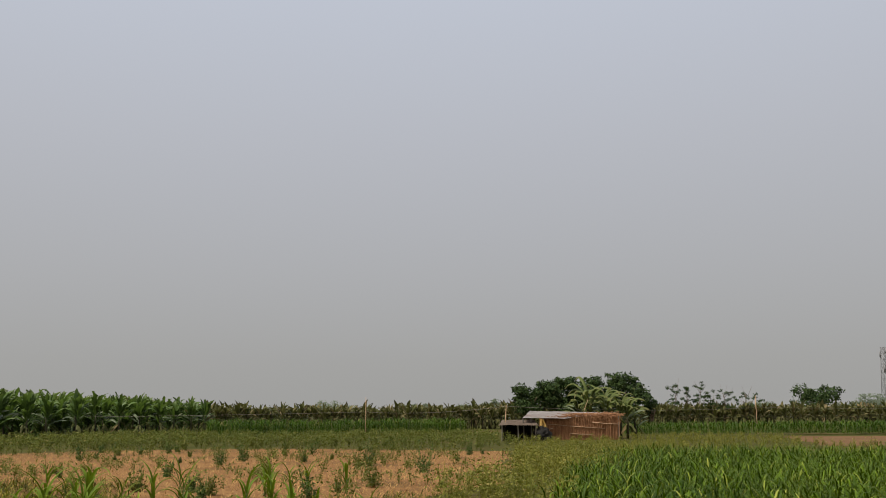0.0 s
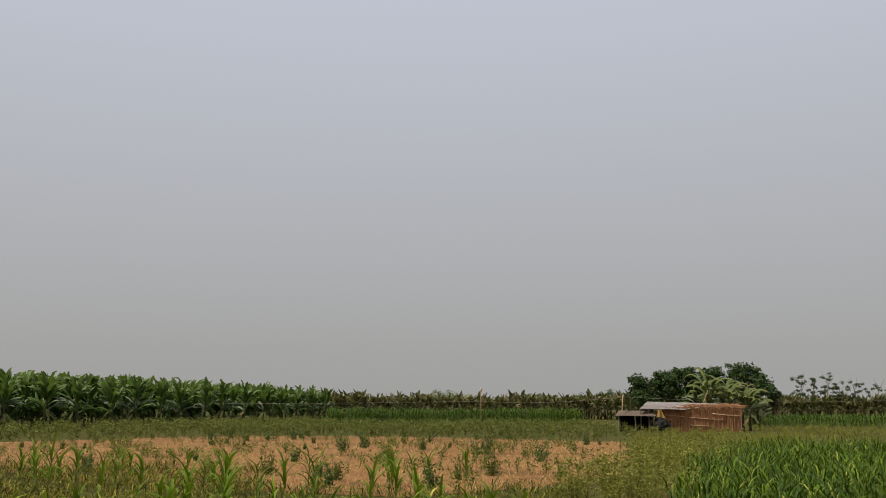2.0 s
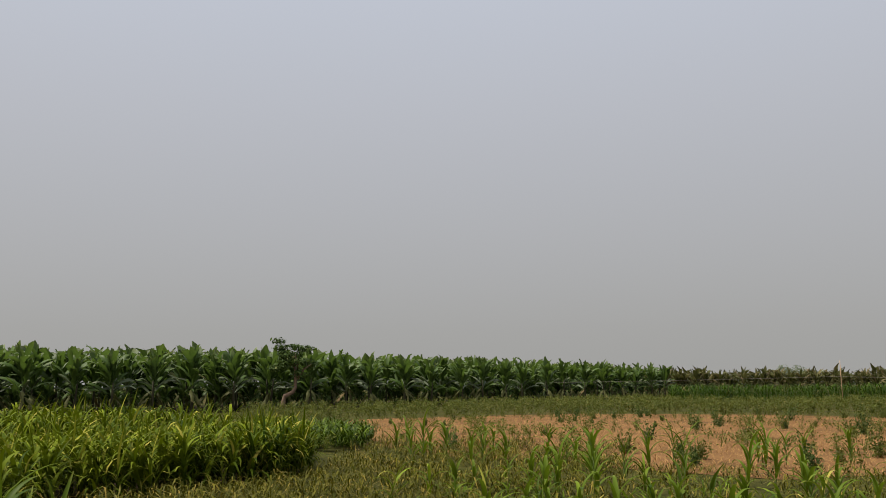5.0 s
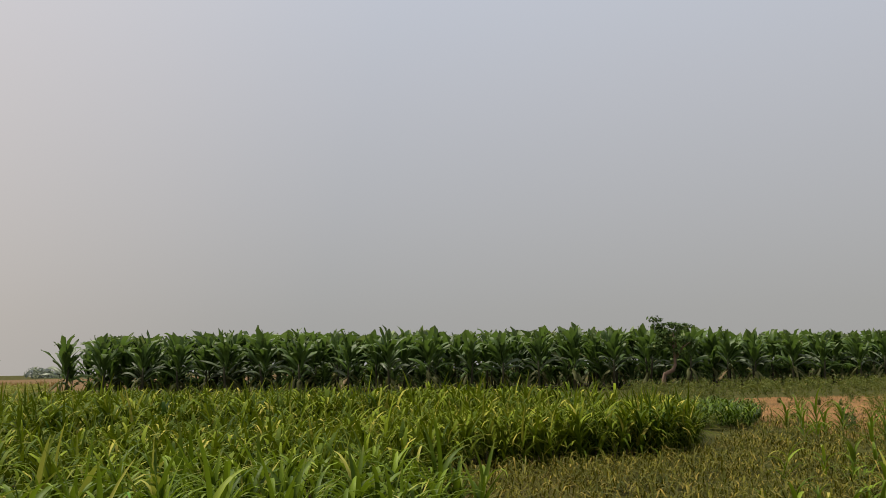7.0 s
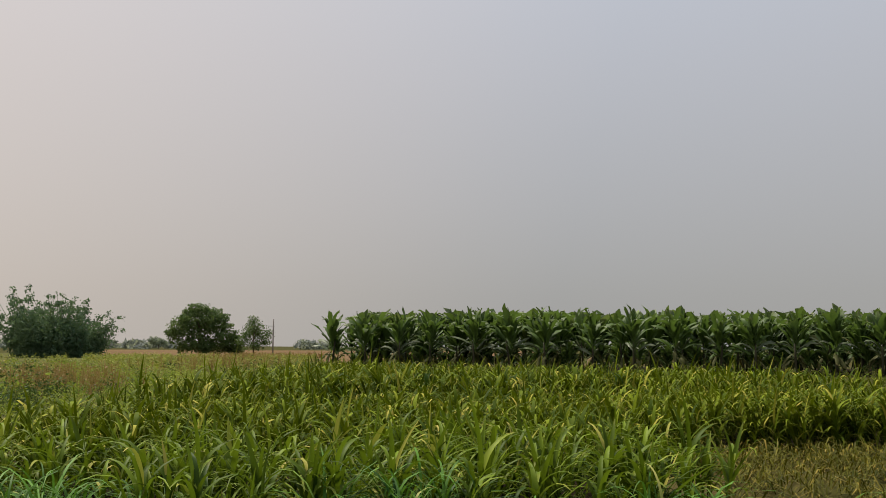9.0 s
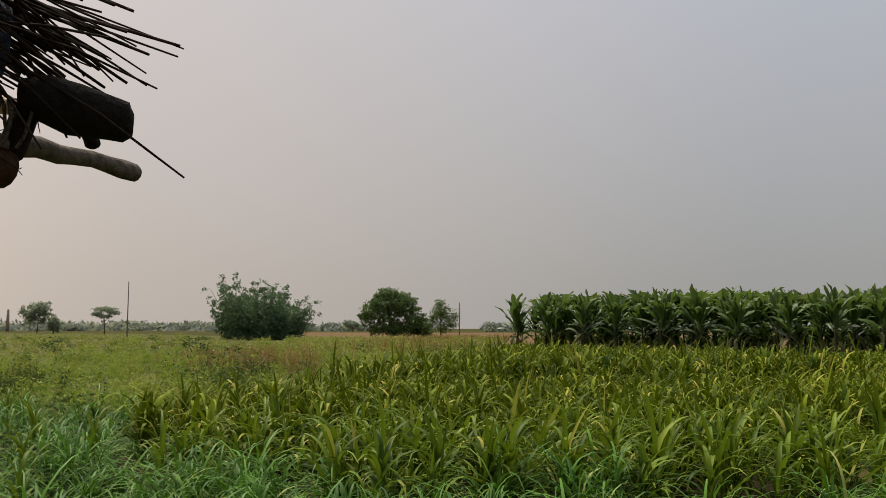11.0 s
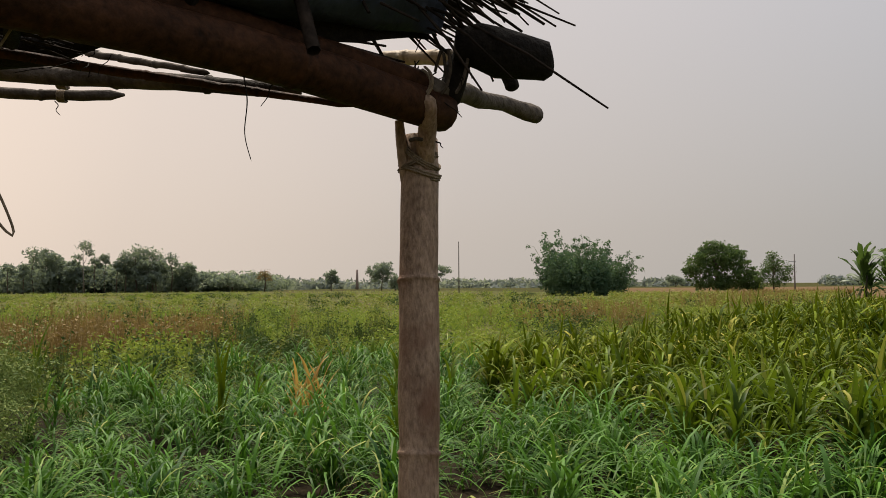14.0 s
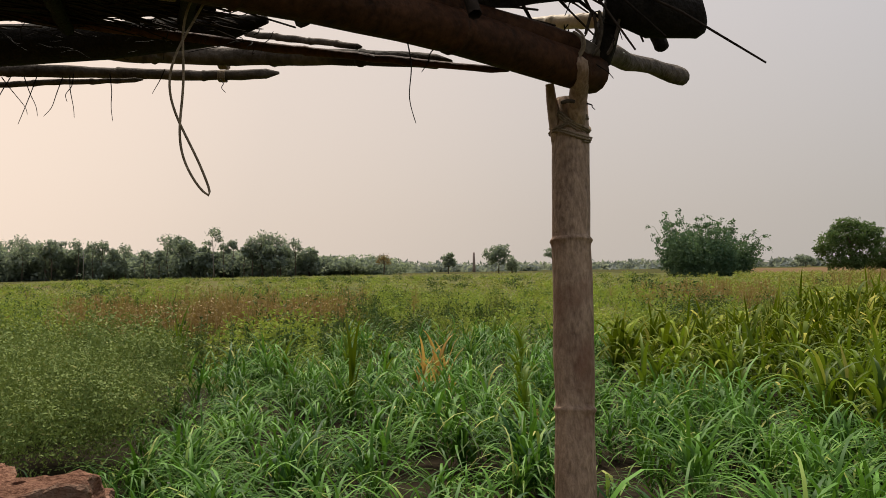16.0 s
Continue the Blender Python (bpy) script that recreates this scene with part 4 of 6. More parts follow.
def brick_stack():
    s = empty("brick_stack", (-0.675, -2.834, 0.0), 0.55)
    tagged(s, "loose stack of weathered red bricks beside the shelter", "bricks")
    kinds = [brick_mesh(i) for i in range(6)]
    r = random.Random(4)
    for layer in range(14):
        for i in range(3):
            for j in range(4):
                ob = part("brick", kinds[r.randrange(6)], s)
                if layer % 2:
                    m = pose(-0.17 + 0.115 * j + r.gauss(0, 0.004), -0.24 + 0.24 * i + r.gauss(0, 0.004), 0.037 + 0.073 * layer, 0, 0, 90 + r.gauss(0, 2))
                else:
                    m = pose(-0.24 + 0.24 * i + r.gauss(0, 0.004), -0.17 + 0.115 * j + r.gauss(0, 0.004), 0.037 + 0.073 * layer, 0, 0, r.gauss(0, 2))
                ob.matrix_basis = m
    for x, y, rx, ry, rz in ((-0.1, 0.1, 5, 3, 25), (0.16, -0.05, -4, 8, -35), (0.02, 0.24, 8, -5, 70), (0.22, 0.2, 0, 0, 15)):
        part("brick", kinds[r.randrange(6)], s).matrix_basis = pose(x, y, 1.062, rx, ry, rz)


brick_stack()

def pale_stone(place, size):
    bm = bmesh.new()
    bmesh.ops.create_icosphere(bm, subdivisions=3, radius=size)
    off = Vector((place[0] * 3.1, place[1], 0))
    for v in bm.verts:
        v.co *= 1 + 0.45 * noise.noise(v.co * (1.3 / size) + off)
        v.co.z *= 0.6
    me = bpy.data.meshes.new("stone")
    bm.to_mesh(me)
    bm.free()
    me.materials.append(M_STONE)
    ob = tagged(new("stone", me), "pale broken stone lying at the brush's foot", "stone", "stones by the brush")
    ob.location = (*place, size * 0.45)


M_STONE = rough_material("pale_stone", (0.20, 0.19, 0.17), (0.40, 0.38, 0.34), 12, 70, 0.9, 0.6)
for x, y, r in ((-4.45, -5.0, 0.09), (-4.5, -4.7, 0.05)):
    pale_stone((x, y), r)

# ---- banana grove ----


def banana_leaf(length, width, a0, a1, yaw, h, fold, ragged=0.07, segs=9, power=1.6):
    """A leaf with a midrib; fold under zero lets its halves hang from the rib, over zero raises them."""
    v, q, t = blade(length, width, a0, a1, segs, fold, 3, power, 0.42, rng.normal(0, 0.06) * length, 0.18, ((0, 0.12, 0.24, 0.45, 0.78, 0.93, 1.0), (0.07, 0.07, 0.62, 1.0, 0.95, 0.70, 0.15)))
    v = v.copy()
    edge = np.arange(len(v)) % 3 != 1
    v[edge] += rng.normal(0, ragged * width, (edge.sum(), 3))
    return turned(v, yaw, (0, 0, h)), q, t


def banana_parts(tall, segs=9, droop=False, wide=1.0, upper=13, fill=False):
    """Stem and leaves of one banana plant, as a list of (name, bunch, material)."""
    stem_h = tall * rng.uniform(0.42, 0.48)
    lean = rng.normal(0, 0.07, 2)
    pts = [(lean[0] * f * stem_h, lean[1] * f * stem_h, f * stem_h - 0.02) for f in (0, 0.3, 0.65, 1.0)]
    v, q = tube(pts, np.array([0.10, 0.085, 0.07, 0.035]), 8)
    out = [("stem", Bunch().add(v, q), M_BANSTEM)]
    yaw = rng.uniform(0, 6.28)
    lower = 3 if fill else 6
    for tier, count in (("low", lower), ("mid", 7), ("top", upper)):
        for i in range(count):
            yaw += 2.4 + rng.normal(0, 0.7)
            look_of = M_BANANA
            if tier == "low":
                h = stem_h * (0.50 + 0.36 * i / count)
                a0, L, w, fold = rng.uniform(0.50, 0.95), rng.uniform(0.30, 0.42), rng.uniform(0.028, 0.045), rng.uniform(-1.8, -0.6)
                a1, power, look_of = rng.uniform(1.5, 2.4), rng.uniform(1.2, 2.4), M_OLDLEAF if rng.uniform() < 0.6 else M_BANANA
            elif tier == "mid":
                h = stem_h * (0.74 + 0.22 * i / count)
                a0, L, w, fold = rng.uniform(0.25, 0.65), rng.uniform(0.34, 0.46), rng.uniform(0.044, 0.066), rng.uniform(-1.2, 0.4)
                a1, power = rng.uniform(0.8, 1.9), rng.uniform(1.3, 2.6)
            else:
                h = stem_h * 0.98
                a0, L, w, fold = abs(rng.normal(0.0, 0.34)) + 0.02, rng.uniform(0.28, 0.52), rng.uniform(0.058, 0.105), rng.uniform(-0.8, 1.2)
                a1, power = a0 + rng.uniform(0.1, 2.2), rng.uniform(2.0, 4.5)
            if droop and tier != "low":
                a0, a1, power, w, fold = rng.uniform(0.05, 0.55), rng.uniform(2.2, 3.05), rng.uniform(1.4, 2.8), w * 0.45, rng.uniform(-2.4, -0.6)
                L *= 1.05
            b = Bunch()
            b.add(*banana_leaf(tall * L, tall * w * wide, a0, a1, yaw, h, fold, 0.13 if tier == "top" else 0.09, segs, power))
            out.append(("leaf", b, look_of))
    for i in range(3):
        b = Bunch()
        b.add(*banana_leaf(tall * 0.28, tall * 0.05, rng.uniform(1.3, 1.8), rng.uniform(2.7, 3.1), rng.uniform(0, 6.28), stem_h * rng.uniform(0.5, 0.7), -0.8, 0.16, segs, 0.7))
        out.append(("dry_leaf", b, M_DRYLEAF if rng.uniform() < 0.1 else M_TATTER))
    return out


def banana_thing(tall, label, group="", mat=None, droop=False):
    t = empty("banana_plant")
    tagged(t, label, "banana plant", group)
    for name, b, m in banana_parts(tall, 9, droop, 1.0, 7 if droop else 13):
        part(name, b.mesh(name, mat if mat and m is M_BANANA else m), t)
    return t


def rows_of(face, row, spacing, inset):
    """Places along a polyline face, a number of rows behind it (to the left of its direction)."""
    out = []
    f = [Vector(p) for p in face]
    for a, b in zip(f, f[1:]):
        d = (b - a).normalized()
        side = Vector((-d.y, d.x))
        n = max(1, round((b - a).length / spacing))
        for i in range(n):
            p = a.lerp(b, (i + (0.5 if row % 2 else 0.0)) / n) + side * (inset * row) + Vector(rng.normal(0, 0.18, 2))
            out.append((p.x, p.y))
    return out


GROVE = [(-57.0, 13.8), (-48.0, 25.0), (-39.5, 43.5), (-31.5, 63.0), (-22.8, 90.0)]
def shrink(y):
    """The grove stands lower towards its far end."""
    return np.interp(y, (0, 28, 45, 63, 90), (1.01, 1.02, 1.03, 0.95, 0.83))


banana_kinds = [banana_thing(4.65, "green banana plant with arching torn leaves", "banana grove") for _ in range(10)]
places = rows_of(GROVE, 0, 2.6, 2.0) + rows_of(GROVE, 1, 1.8, 1.7)
for i, (x, y) in enumerate(places):
    size = rng.uniform(0.91, 1.01) * shrink(y)
    m = pose(x, y, 0, 0, 0, rng.uniform(0, 360)) @ Matrix.Diagonal((size, size, size, 1))
    if i < len(banana_kinds):
        banana_kinds[i].matrix_basis = m
    else:
        copy_thing(banana_kinds[i % len(banana_kinds)], m).scale = (size,) * 3
for k in range(9):
    size = rng.uniform(0.62, 0.95)
    m = pose(-57.2 + 0.55 * k - 0.9 * (k % 2) * rng.uniform(0.6, 2.2), 14.6 + 0.75 * k + rng.normal(0, 0.3), 0, 0, 0, rng.uniform(0, 360)) @ Matrix.Diagonal((size, size, size, 1))
    copy_thing(banana_kinds[k % len(banana_kinds)], m).scale = (size,) * 3
# the rows behind, too close together to tell apart
back = [Bunch(), Bunch()]
deep = []
for row in (2, 3, 4, 5, 6, 7, 8):
    deep += rows_of(GROVE, row, 1.8 if row < 4 else 2.2, 2.0)
kinds = []
for _ in range(5):
    a, c = Bunch(), Bunch()
    for name, b, m in banana_parts(4.5, 6, False, 1.25, 13, True):
        (c if name == "stem" else a).add(*b.arrays())
    kinds.append((a.arrays(), c.arrays()))
deep = np.array(deep)
rows = Bunch()
for low, high in ((-99, 35), (35, 54), (54, 75), (75, 199)):
    some = deep[(deep[:, 1] >= low) & (deep[:, 1] < high)]
    f = shrink((max(low, 28) + min(high, 95)) / 2)
    rows.add(*spread([k[0] for k in kinds], some, 1.01 * f, 1.10 * f, 0.02).arrays())
stuff("banana_rows", rows, M_BANANA, "dense rows of green banana plants behind the edge", "banana grove")
young = np.concatenate([np.array(rows_of(GROVE, r, 2.1, 2.0)) + rng.normal(0, 0.4, 2) for r in (0.25, 0.6, 1.1, 1.6, 2.1, 2.6, 4.0, 6.0)])
stuff("banana_suckers", spread([k[0] for k in kinds], young, 0.32, 0.62, 0.05), M_BANANA, "young banana suckers filling the grove floor", "banana grove")
stuff("banana_stems", spread([k[1] for k in kinds], deep, 0.72, 0.9, 0.0), M_BANSTEM, "banana stems coloured dark for the shade of the grove", "banana grove")

# far groves
for name, face, tall, mat, label in (("weathered_banana_grove", [(-33.0, 100.0), (-21.0, 101.0), (8.0, 104.0), (16.0, 105.0)], 3.4, M_TATTER, "far grove of weathered brownish banana plants"),
                                     ("distant_banana_grove", [(18.0, 116.0), (38.0, 113.0), (75.0, 106.0), (100.0, 104.0)], 3.3, M_TATTER, "distant rows of banana plants beyond the fields")):
    spots = np.array([p for row in range(5) for p in rows_of(face, row, 1.2, 1.4)])
    low, stems = [], []
    for _ in range(4):
        a, c = Bunch(), Bunch()
        for n, b, m in banana_parts(tall, 4, False, 1.15, 9):
            (c if n == "stem" else a).add(*b.arrays())
        low.append(a.arrays())
        stems.append(c.arrays())
    stuff(name, spread(low, spots, 0.85, 1.12, 0.03), mat, label, "banana grove")
    stuff(name + "_stems", spread(stems, spots, 0.85, 1.1, 0.0), M_BANSTEM, "pale stems of far banana plants", "banana grove")

# leaning tree in front of the grove
def crooked_tree():
    t = empty("crooked_tree", (-35.3, 43.0, 0))
    tagged(t, "small tree with a crooked bare trunk before the bananas", "tree")
    v, q = tube([(0, 0, -0.1), (0.02, 0.02, 0.65), (0.08, 0.06, 0.98), (0.45, 0.36, 1.2), (0.58, 0.46, 1.5), (0.58, 0.46, 2.2), (0.5, 0.42, 3.0)], [0.14, 0.13, 0.13, 0.12, 0.10, 0.08, 0.04], 8)
    b = Bunch().add(v, q)
    for k in range(5):
        a = k * 1.3
        v, q = tube([(0.72, 0.5, 2.0 + 0.15 * k), (0.72 + 0.5 * math.cos(a), 0.5 + 0.5 * math.sin(a), 2.6 + 0.12 * k), (0.72 + math.cos(a), 0.5 + math.sin(a), 2.9 + 0.15 * k)], [0.05, 0.035, 0.015], 6)
        b.add(v, q)
    part("trunk", b.mesh("trunk", M_PAPBARK), t)
    lobes = [(0.4, 0.3, 3.1, 1.0, 1.0, 0.32), (-0.1, -0.1, 3.9, 0.5, 0.5, 0.28), (0.95, 0.75, 3.85, 0.75, 0.75, 0.26), (-0.3, -0.25, 2.7, 0.6, 0.6, 0.24), (1.3, 1.0, 2.9, 0.55, 0.55, 0.24), (-0.25, -0.2, 4.35, 0.42, 0.42, 0.20), (0.8, 0.6, 2.3, 0.7, 0.7, 0.24), (0.5, 0.4, 4.0, 0.45, 0.45, 0.2), (0.3, 0.2, 3.5, 0.8, 0.8, 0.22)]
    part("crown", cloud_mesh("crown", lobes, 1500, 0.12, M_BUSHG, 0.9, 0.2), t)


crooked_tree()

# ---- crops ----
# standing maize between the camera and the grove
CROP = [(-10.0, 11.9), (-10.9, 13.4), (-13.9, 16.9), (-18.5, 17.5), (-31.0, 8.6), (-32.0, 6.6), (-17.0, 0.1), (-12.8, -2.4), (-10.5, -3.0), (-9.5, 2.0), (-9.0, 5.0), (-10.7, 7.6)]
NEAR_MAIZE = [(-5.6, 3.9), (-6.9, 4.9), (-8.2, 5.2), (-9.0, 5.0), (-9.5, 2.0), (-10.5, -2.6), (-8.2, -1.6), (-6.8, -0.6), (-6.2, 0.4), (-6.0, 1.8)]
kinds = [whorl_template(1.05, 11, 0.068, 5, 2) for _ in range(14)]
p = sown(CROP, 12.5, 0.3)
p = p[(p[:, 0] > -17) | (rng.uniform(0, 1, len(p)) < 0.5)]
far = p[:, 0] < -16
crop = spread(kinds, p[~far], 0.7, 1.08, 0.08)
crop.add(*spread(kinds, p[far], 1.02, 1.33, 0.08).arrays())
edge = sown([(-11.0, 8.0), (-10.3, 10.0), (-10.0, 12.0), (-11.0, 13.6), (-14.0, 17.0), (-14.8, 16.6), (-11.0, 11.9), (-12.0, 8.2)], 20, 0.1)
crop.add(*spread(kinds, edge, 0.9, 1.06, 0.05).arrays())
stuff("maize_crop", crop, M_MAIZE_B, "dense green maize with yellowing leaves", "maize crop")
kinds = [whorl_template(rng.uniform(0.85, 1.1), 12, 0.066, 6) for _ in range(16)]
p = sown(NEAR_MAIZE, 10.5, 0.35)
stuff("near_maize_crop", spread(kinds, p, 0.62, 1.1, 0.10), M_NEARMAIZE, "broad-leaved green maize close to the camera", "maize crop")
# low fodder grass near the shelter
FODDER = [(-1.3, 0.2), (-3.0, 2.4), (-5.0, 4.4), (-6.4, 3.6), (-6.5, 1.5), (-6.6, 0.0), (-8.6, -1.4), (-10.9, -2.4), (-13.0, -3.4), (-16.5, -6.0), (-11.5, -7.0), (-8.18, -7.67), (-5.66, -6.03), (-3.26, -4.23), (-1.7, -2.9), (-1.45, -1.6)]
kinds = [clump_template(46, rng.uniform(0.60, 0.82), 0.026, 6, 0.12) for _ in range(8)] + [tuft_template(40, rng.uniform(0.48, 0.64), 0.026, 6, rng.uniform(0.34, 0.52), 6) for _ in range(8)]
p = sown(FODDER, 3.9, 0.4)
p = p[np.hypot(p[:, 0] - 0.4, p[:, 1] + 0.5) > 2.2]
stuff("fodder_grass", spread(kinds, p, 0.7, 1.15, 0.08), M_FODDER, "clumps of broad-bladed green fodder grass", "grass")
stuff("fodder_undergrowth", spread([clump_template(18, 0.26, 0.03, 3, 0.12) for _ in range(5)], sown(FODDER, 6.0, 0.25), 0.6, 1.1, 0.1), M_FODDER, "short leaves filling the foot of the fodder grass", "grass")
# low lobe of the crop that reaches into the alley
p = sown([(-12.5, 18.0), (-14.3, 17.0), (-18.5, 21.0), (-15.6, 22.6)], 14, 0.2)
stuff("maize_edge_crop", spread([tuft_template(20, 0.45, 0.05, 4, 0.5, 4) for _ in range(6)], p, 0.7, 1.05, 0.06), M_BRIGHT, "lower dark green maize at the crop's edge", "maize crop")
# bright young maize beyond the weeds
YOUNG = [(1.2, 11.5), (3.0, 20.3), (5.4, 28.8), (17.5, 28.0), (10.5, 14.5), (6.0, 9.5)]
kinds = [tuft_template(24, 0.38, 0.027, 4, 0.54, 3) for _ in range(10)]
p = sown(YOUNG, 13, 0.3)
stuff("young_maize_crop", spread(kinds, p, 0.7, 1.05, 0.08), M_BRIGHT, "bright green young maize standing dense", "maize crop")
# maize before the far grove
kinds = [maize_template(1.35, 10, 4, 2, 0.085) for _ in range(6)]
p = sown([(-18.5, 69.0), (2.2, 77.0), (1.5, 82.0), (-20.0, 77.0)], 5, 0.3)
stuff("far_maize_crop", spread(kinds, p, 0.8, 1.12, 0.04), M_FARMAIZE, "dark green maize standing before far bananas", "maize crop")
p = np.concatenate([sown([(15.0, 66.0), (62.0, 63.0), (90.0, 95.0), (17.0, 95.0)], 0.6, 0.5), sown([(12.5, 67.0), (62.0, 63.0), (66.0, 68.0), (13.0, 71.0)], 6.0, 0.4)])
stuff("far_green_crop", spread([maize_template(0.85, 8, 3, 2, 0.09, False) for _ in range(5)], p, 0.8, 1.2, 0.05), M_FARMAIZE, "low green crop beyond the ploughed soil", "crop")

# grass and thin maize between stubble and crop
VERGE = [(-1.2, 4.5), (-3.4, 3.2), (-7.0, 4.8), (-10.4, 7.4), (-9.6, 11.2), (-12.0, 17.2), (-10.0, 18.0), (-3.0, 16.0), (-0.5, 17.0), (1.3, 11.2), (8.0, 8.0), (5.0, 4.0)]
kinds = [clump_template(15, 0.29, 0.025, 2, 0.2) for _ in range(6)]
p = np.concatenate([sown(VERGE, 9, 0.3), sown([(-8.0, 5.5), (-11.6, 8.4), (-9.8, 11.2), (-11.8, 16.5), (-6.0, 12.5), (-5.0, 8.0)], 16, 0.2), sown([(-12.6, 17.4), (-14.6, 21.2), (-12.0, 21.4), (-9.4, 21.6), (-7.4, 20.8), (-6.6, 18.2), (-5.0, 15.8), (-10.0, 15.4)], 8, 0.6)])
stuff("verge_grass", spread(kinds, p, 0.6, 1.2, 0.1), M_VERGE, "short yellow-green grass between the crops", "grass")
kinds = [clump_template(14, 0.42, 0.03, 5, 0.12) for _ in range(3)] + [whorl_template(rng.uniform(0.5, 0.7), 7, 0.06, 5) for _ in range(4)]
p = sown([(-1.2, 5.5), (-3.0, 5.0), (-7.0, 9.0), (-7.5, 12.6), (-3.0, 13.0), (0.8, 11.0), (6.0, 7.5), (4.0, 5.0)], 2.6, 0.3)
stuff("verge_maize", spread(kinds, p, 0.6, 1.1, 0.12), M_NEARMAIZE, "patchy low maize shoots in the grass", "maize crop")


def maize_plant(height, place, label, mat, leaves=9, group="single maize plants", wide=0.066, stiff=0.0):
    t = empty("maize_plant", (*place, 0), rng.uniform(0, 6.28))
    tagged(t, label, "maize plant", group)
    lean = rng.normal(0, 0.05, 2)
    v, q = tube([(lean[0] * h, lean[1] * h, h) for h in np.linspace(-0.02, height * 0.5, 4)], [0.014, 0.012, 0.010, 0.005], 6)
    part("stalk", Bunch().add(v, q).mesh("stalk", M_STALK), t)
    yaw = rng.uniform(0, 6.28)
    for i in range(leaves):
        f = i / (leaves - 1)
        a0 = (0.05 + rng.uniform(0.2, 0.5) * (1 - 0.8 * f)) * (1 - stiff * 0.8)
        v, q, tt = blade(height * rng.uniform(0.5, 0.72), wide * rng.uniform(0.7, 1.2), a0, a0 + rng.uniform(0.9, 2.6) * (1 - stiff), 8, 0.4, 3, rng.uniform(1.3, 2.2), 0.5, rng.normal(0, 0.05))
        yaw += math.pi + rng.normal(0, 0.6)
        h = height * (0.04 + 0.44 * f)
        part("leaf", Bunch().add(turned(v, yaw, (lean[0] * h, lean[1] * h, h)), q, tt).mesh("leaf", mat), t)
    return t


for x, y, h in ((-10.16, -6.32, 1.0), (-6.6, -3.0, 0.8), (-8.2, -3.4, 0.95), (-7.4, -2.1, 0.95), (-9.3, -3.0, 0.9), (-10.5, -4.0, 0.9), (-7.2, -4.9, 0.55), (-8.8, -5.2, 0.85), (-11.0, -5.2, 0.9), (-12.0, -4.4, 0.9), (-9.0, -6.6, 0.8), (-13.0, -5.0, 0.85)):
    maize_plant(h, (x, y), "single maize plant rising above the fodder grass", M_NEARMAIZE, wide=0.046)
maize_plant(1.12, (-9.45, -8.5), "single dark maize plant among the weeds", M_NEARMAIZE, 5, wide=0.075, stiff=0.75)
maize_plant(1.05, (-7.2, -4.9), "upright light green maize plant in the fodder grass", M_MAIZE_B, 5, wide=0.06, stiff=0.8)
for x, y, h in ((-8.0, -4.27, 0.95), (-8.15, -4.2, 0.8), (-7.88, -4.40, 0.8), (-8.1, -4.4, 0.7), (-6.6, -2.9, 0.35)):
    maize_plant(h, (x, y), "withered orange-brown maize plant in the grass", M_DRYMAIZE, 8, wide=0.04, stiff=0.5)
SHOOTS = ((-10.25, 17.1), (-11.8, 18.6), (-9.6, 16.6), (-9.2, 17.5), (-8.2, 16.5), (-10.2, 18.9), (-5.3, 11.1), (-4.9, 12.4), (-5.5, 13.9), (-5.7, 12.2), (-4.7, 14.2), (-3.4, 14.0), (-3.2, 14.1), (-3.0, 16.9), (-6.3, 15.8), (-9.6, 15.6), (-5.3, 16.1), (-3.1, 18.5), (-2.4, 18.7), (-7.4, 16.4), (-8.8, 14.8))
for x, y in SHOOTS:
    for k in range(rng.integers(1, 3)):
        maize_plant(rng.uniform(0.75, 1.1), (x + rng.normal(0, 0.3), y + rng.normal(0, 0.3)), "thin maize plant standing alone in grass", M_NEARMAIZE, 8)
for i in range(18):
    a, d = rng.uniform(2, 36), rng.uniform(9.0, 13.5)
    maize_plant(rng.uniform(0.45, 0.8), (-math.sin(radians(a)) * d, math.cos(radians(a)) * d), "thin maize plant standing alone in grass", M_NEARMAIZE, 8)

# ---- weeds ----
kinds = [weed_template(0.72, 9, 140, 0.054, 0.6, 0.5, 0.11) for _ in range(6)]
p = sown([(-0.4, 15.2), (1.3, 12.5), (4.0, 20.5), (6.8, 31.0), (11.5, 42.0), (11.0, 45.0), (4.4, 44.0), (3.0, 39.0), (2.2, 28.0), (1.6, 21.5), (0.6, 18.0)], 3.2, 0.35)
weeds = spread(kinds, p[p[:, 1] < 27], 0.6, 1.15, 0.1)
weeds.add(*spread(kinds, p[p[:, 1] >= 27], 0.4, 0.75, 0.1).arrays())
stuff("tall_weeds", weeds, M_FEATHER, "feathery pale green weeds along the field edge", "weeds")
kinds = [weed_template(0.66, 5, 52, 0.105, 0.5, 1.0) for _ in range(6)]
p = sown([(-9.0, 44.0), (2.5, 40.0), (4.0, 55.0), (3.0, 72.0), (-17.0, 68.0), (-24.0, 82.0), (-31.0, 60.0), (-37.0, 45.5), (-34.0, 36.0), (-24.0, 33.0), (-17.0, 43.0)], 1.4, 0.8)
stuff("weed_strip", spread(kinds, p, 0.6, 1.15, 0.1), M_WEED, "strip of grey-green weeds before the bananas", "weeds")
p = sown([(6.6, 28.6), (17.0, 28.0), (24.0, 42.0), (19.0, 46.0), (23.0, 62.0), (13.0, 66.0), (11.8, 55.0), (4.0, 54.5), (3.0, 45.0), (11.0, 45.0)], 1.4, 0.5)
stuff("field_edge_weeds", spread(kinds, p, 0.3, 0.75, 0.1), M_FEATHER, "low olive weeds behind the young maize", "weeds")
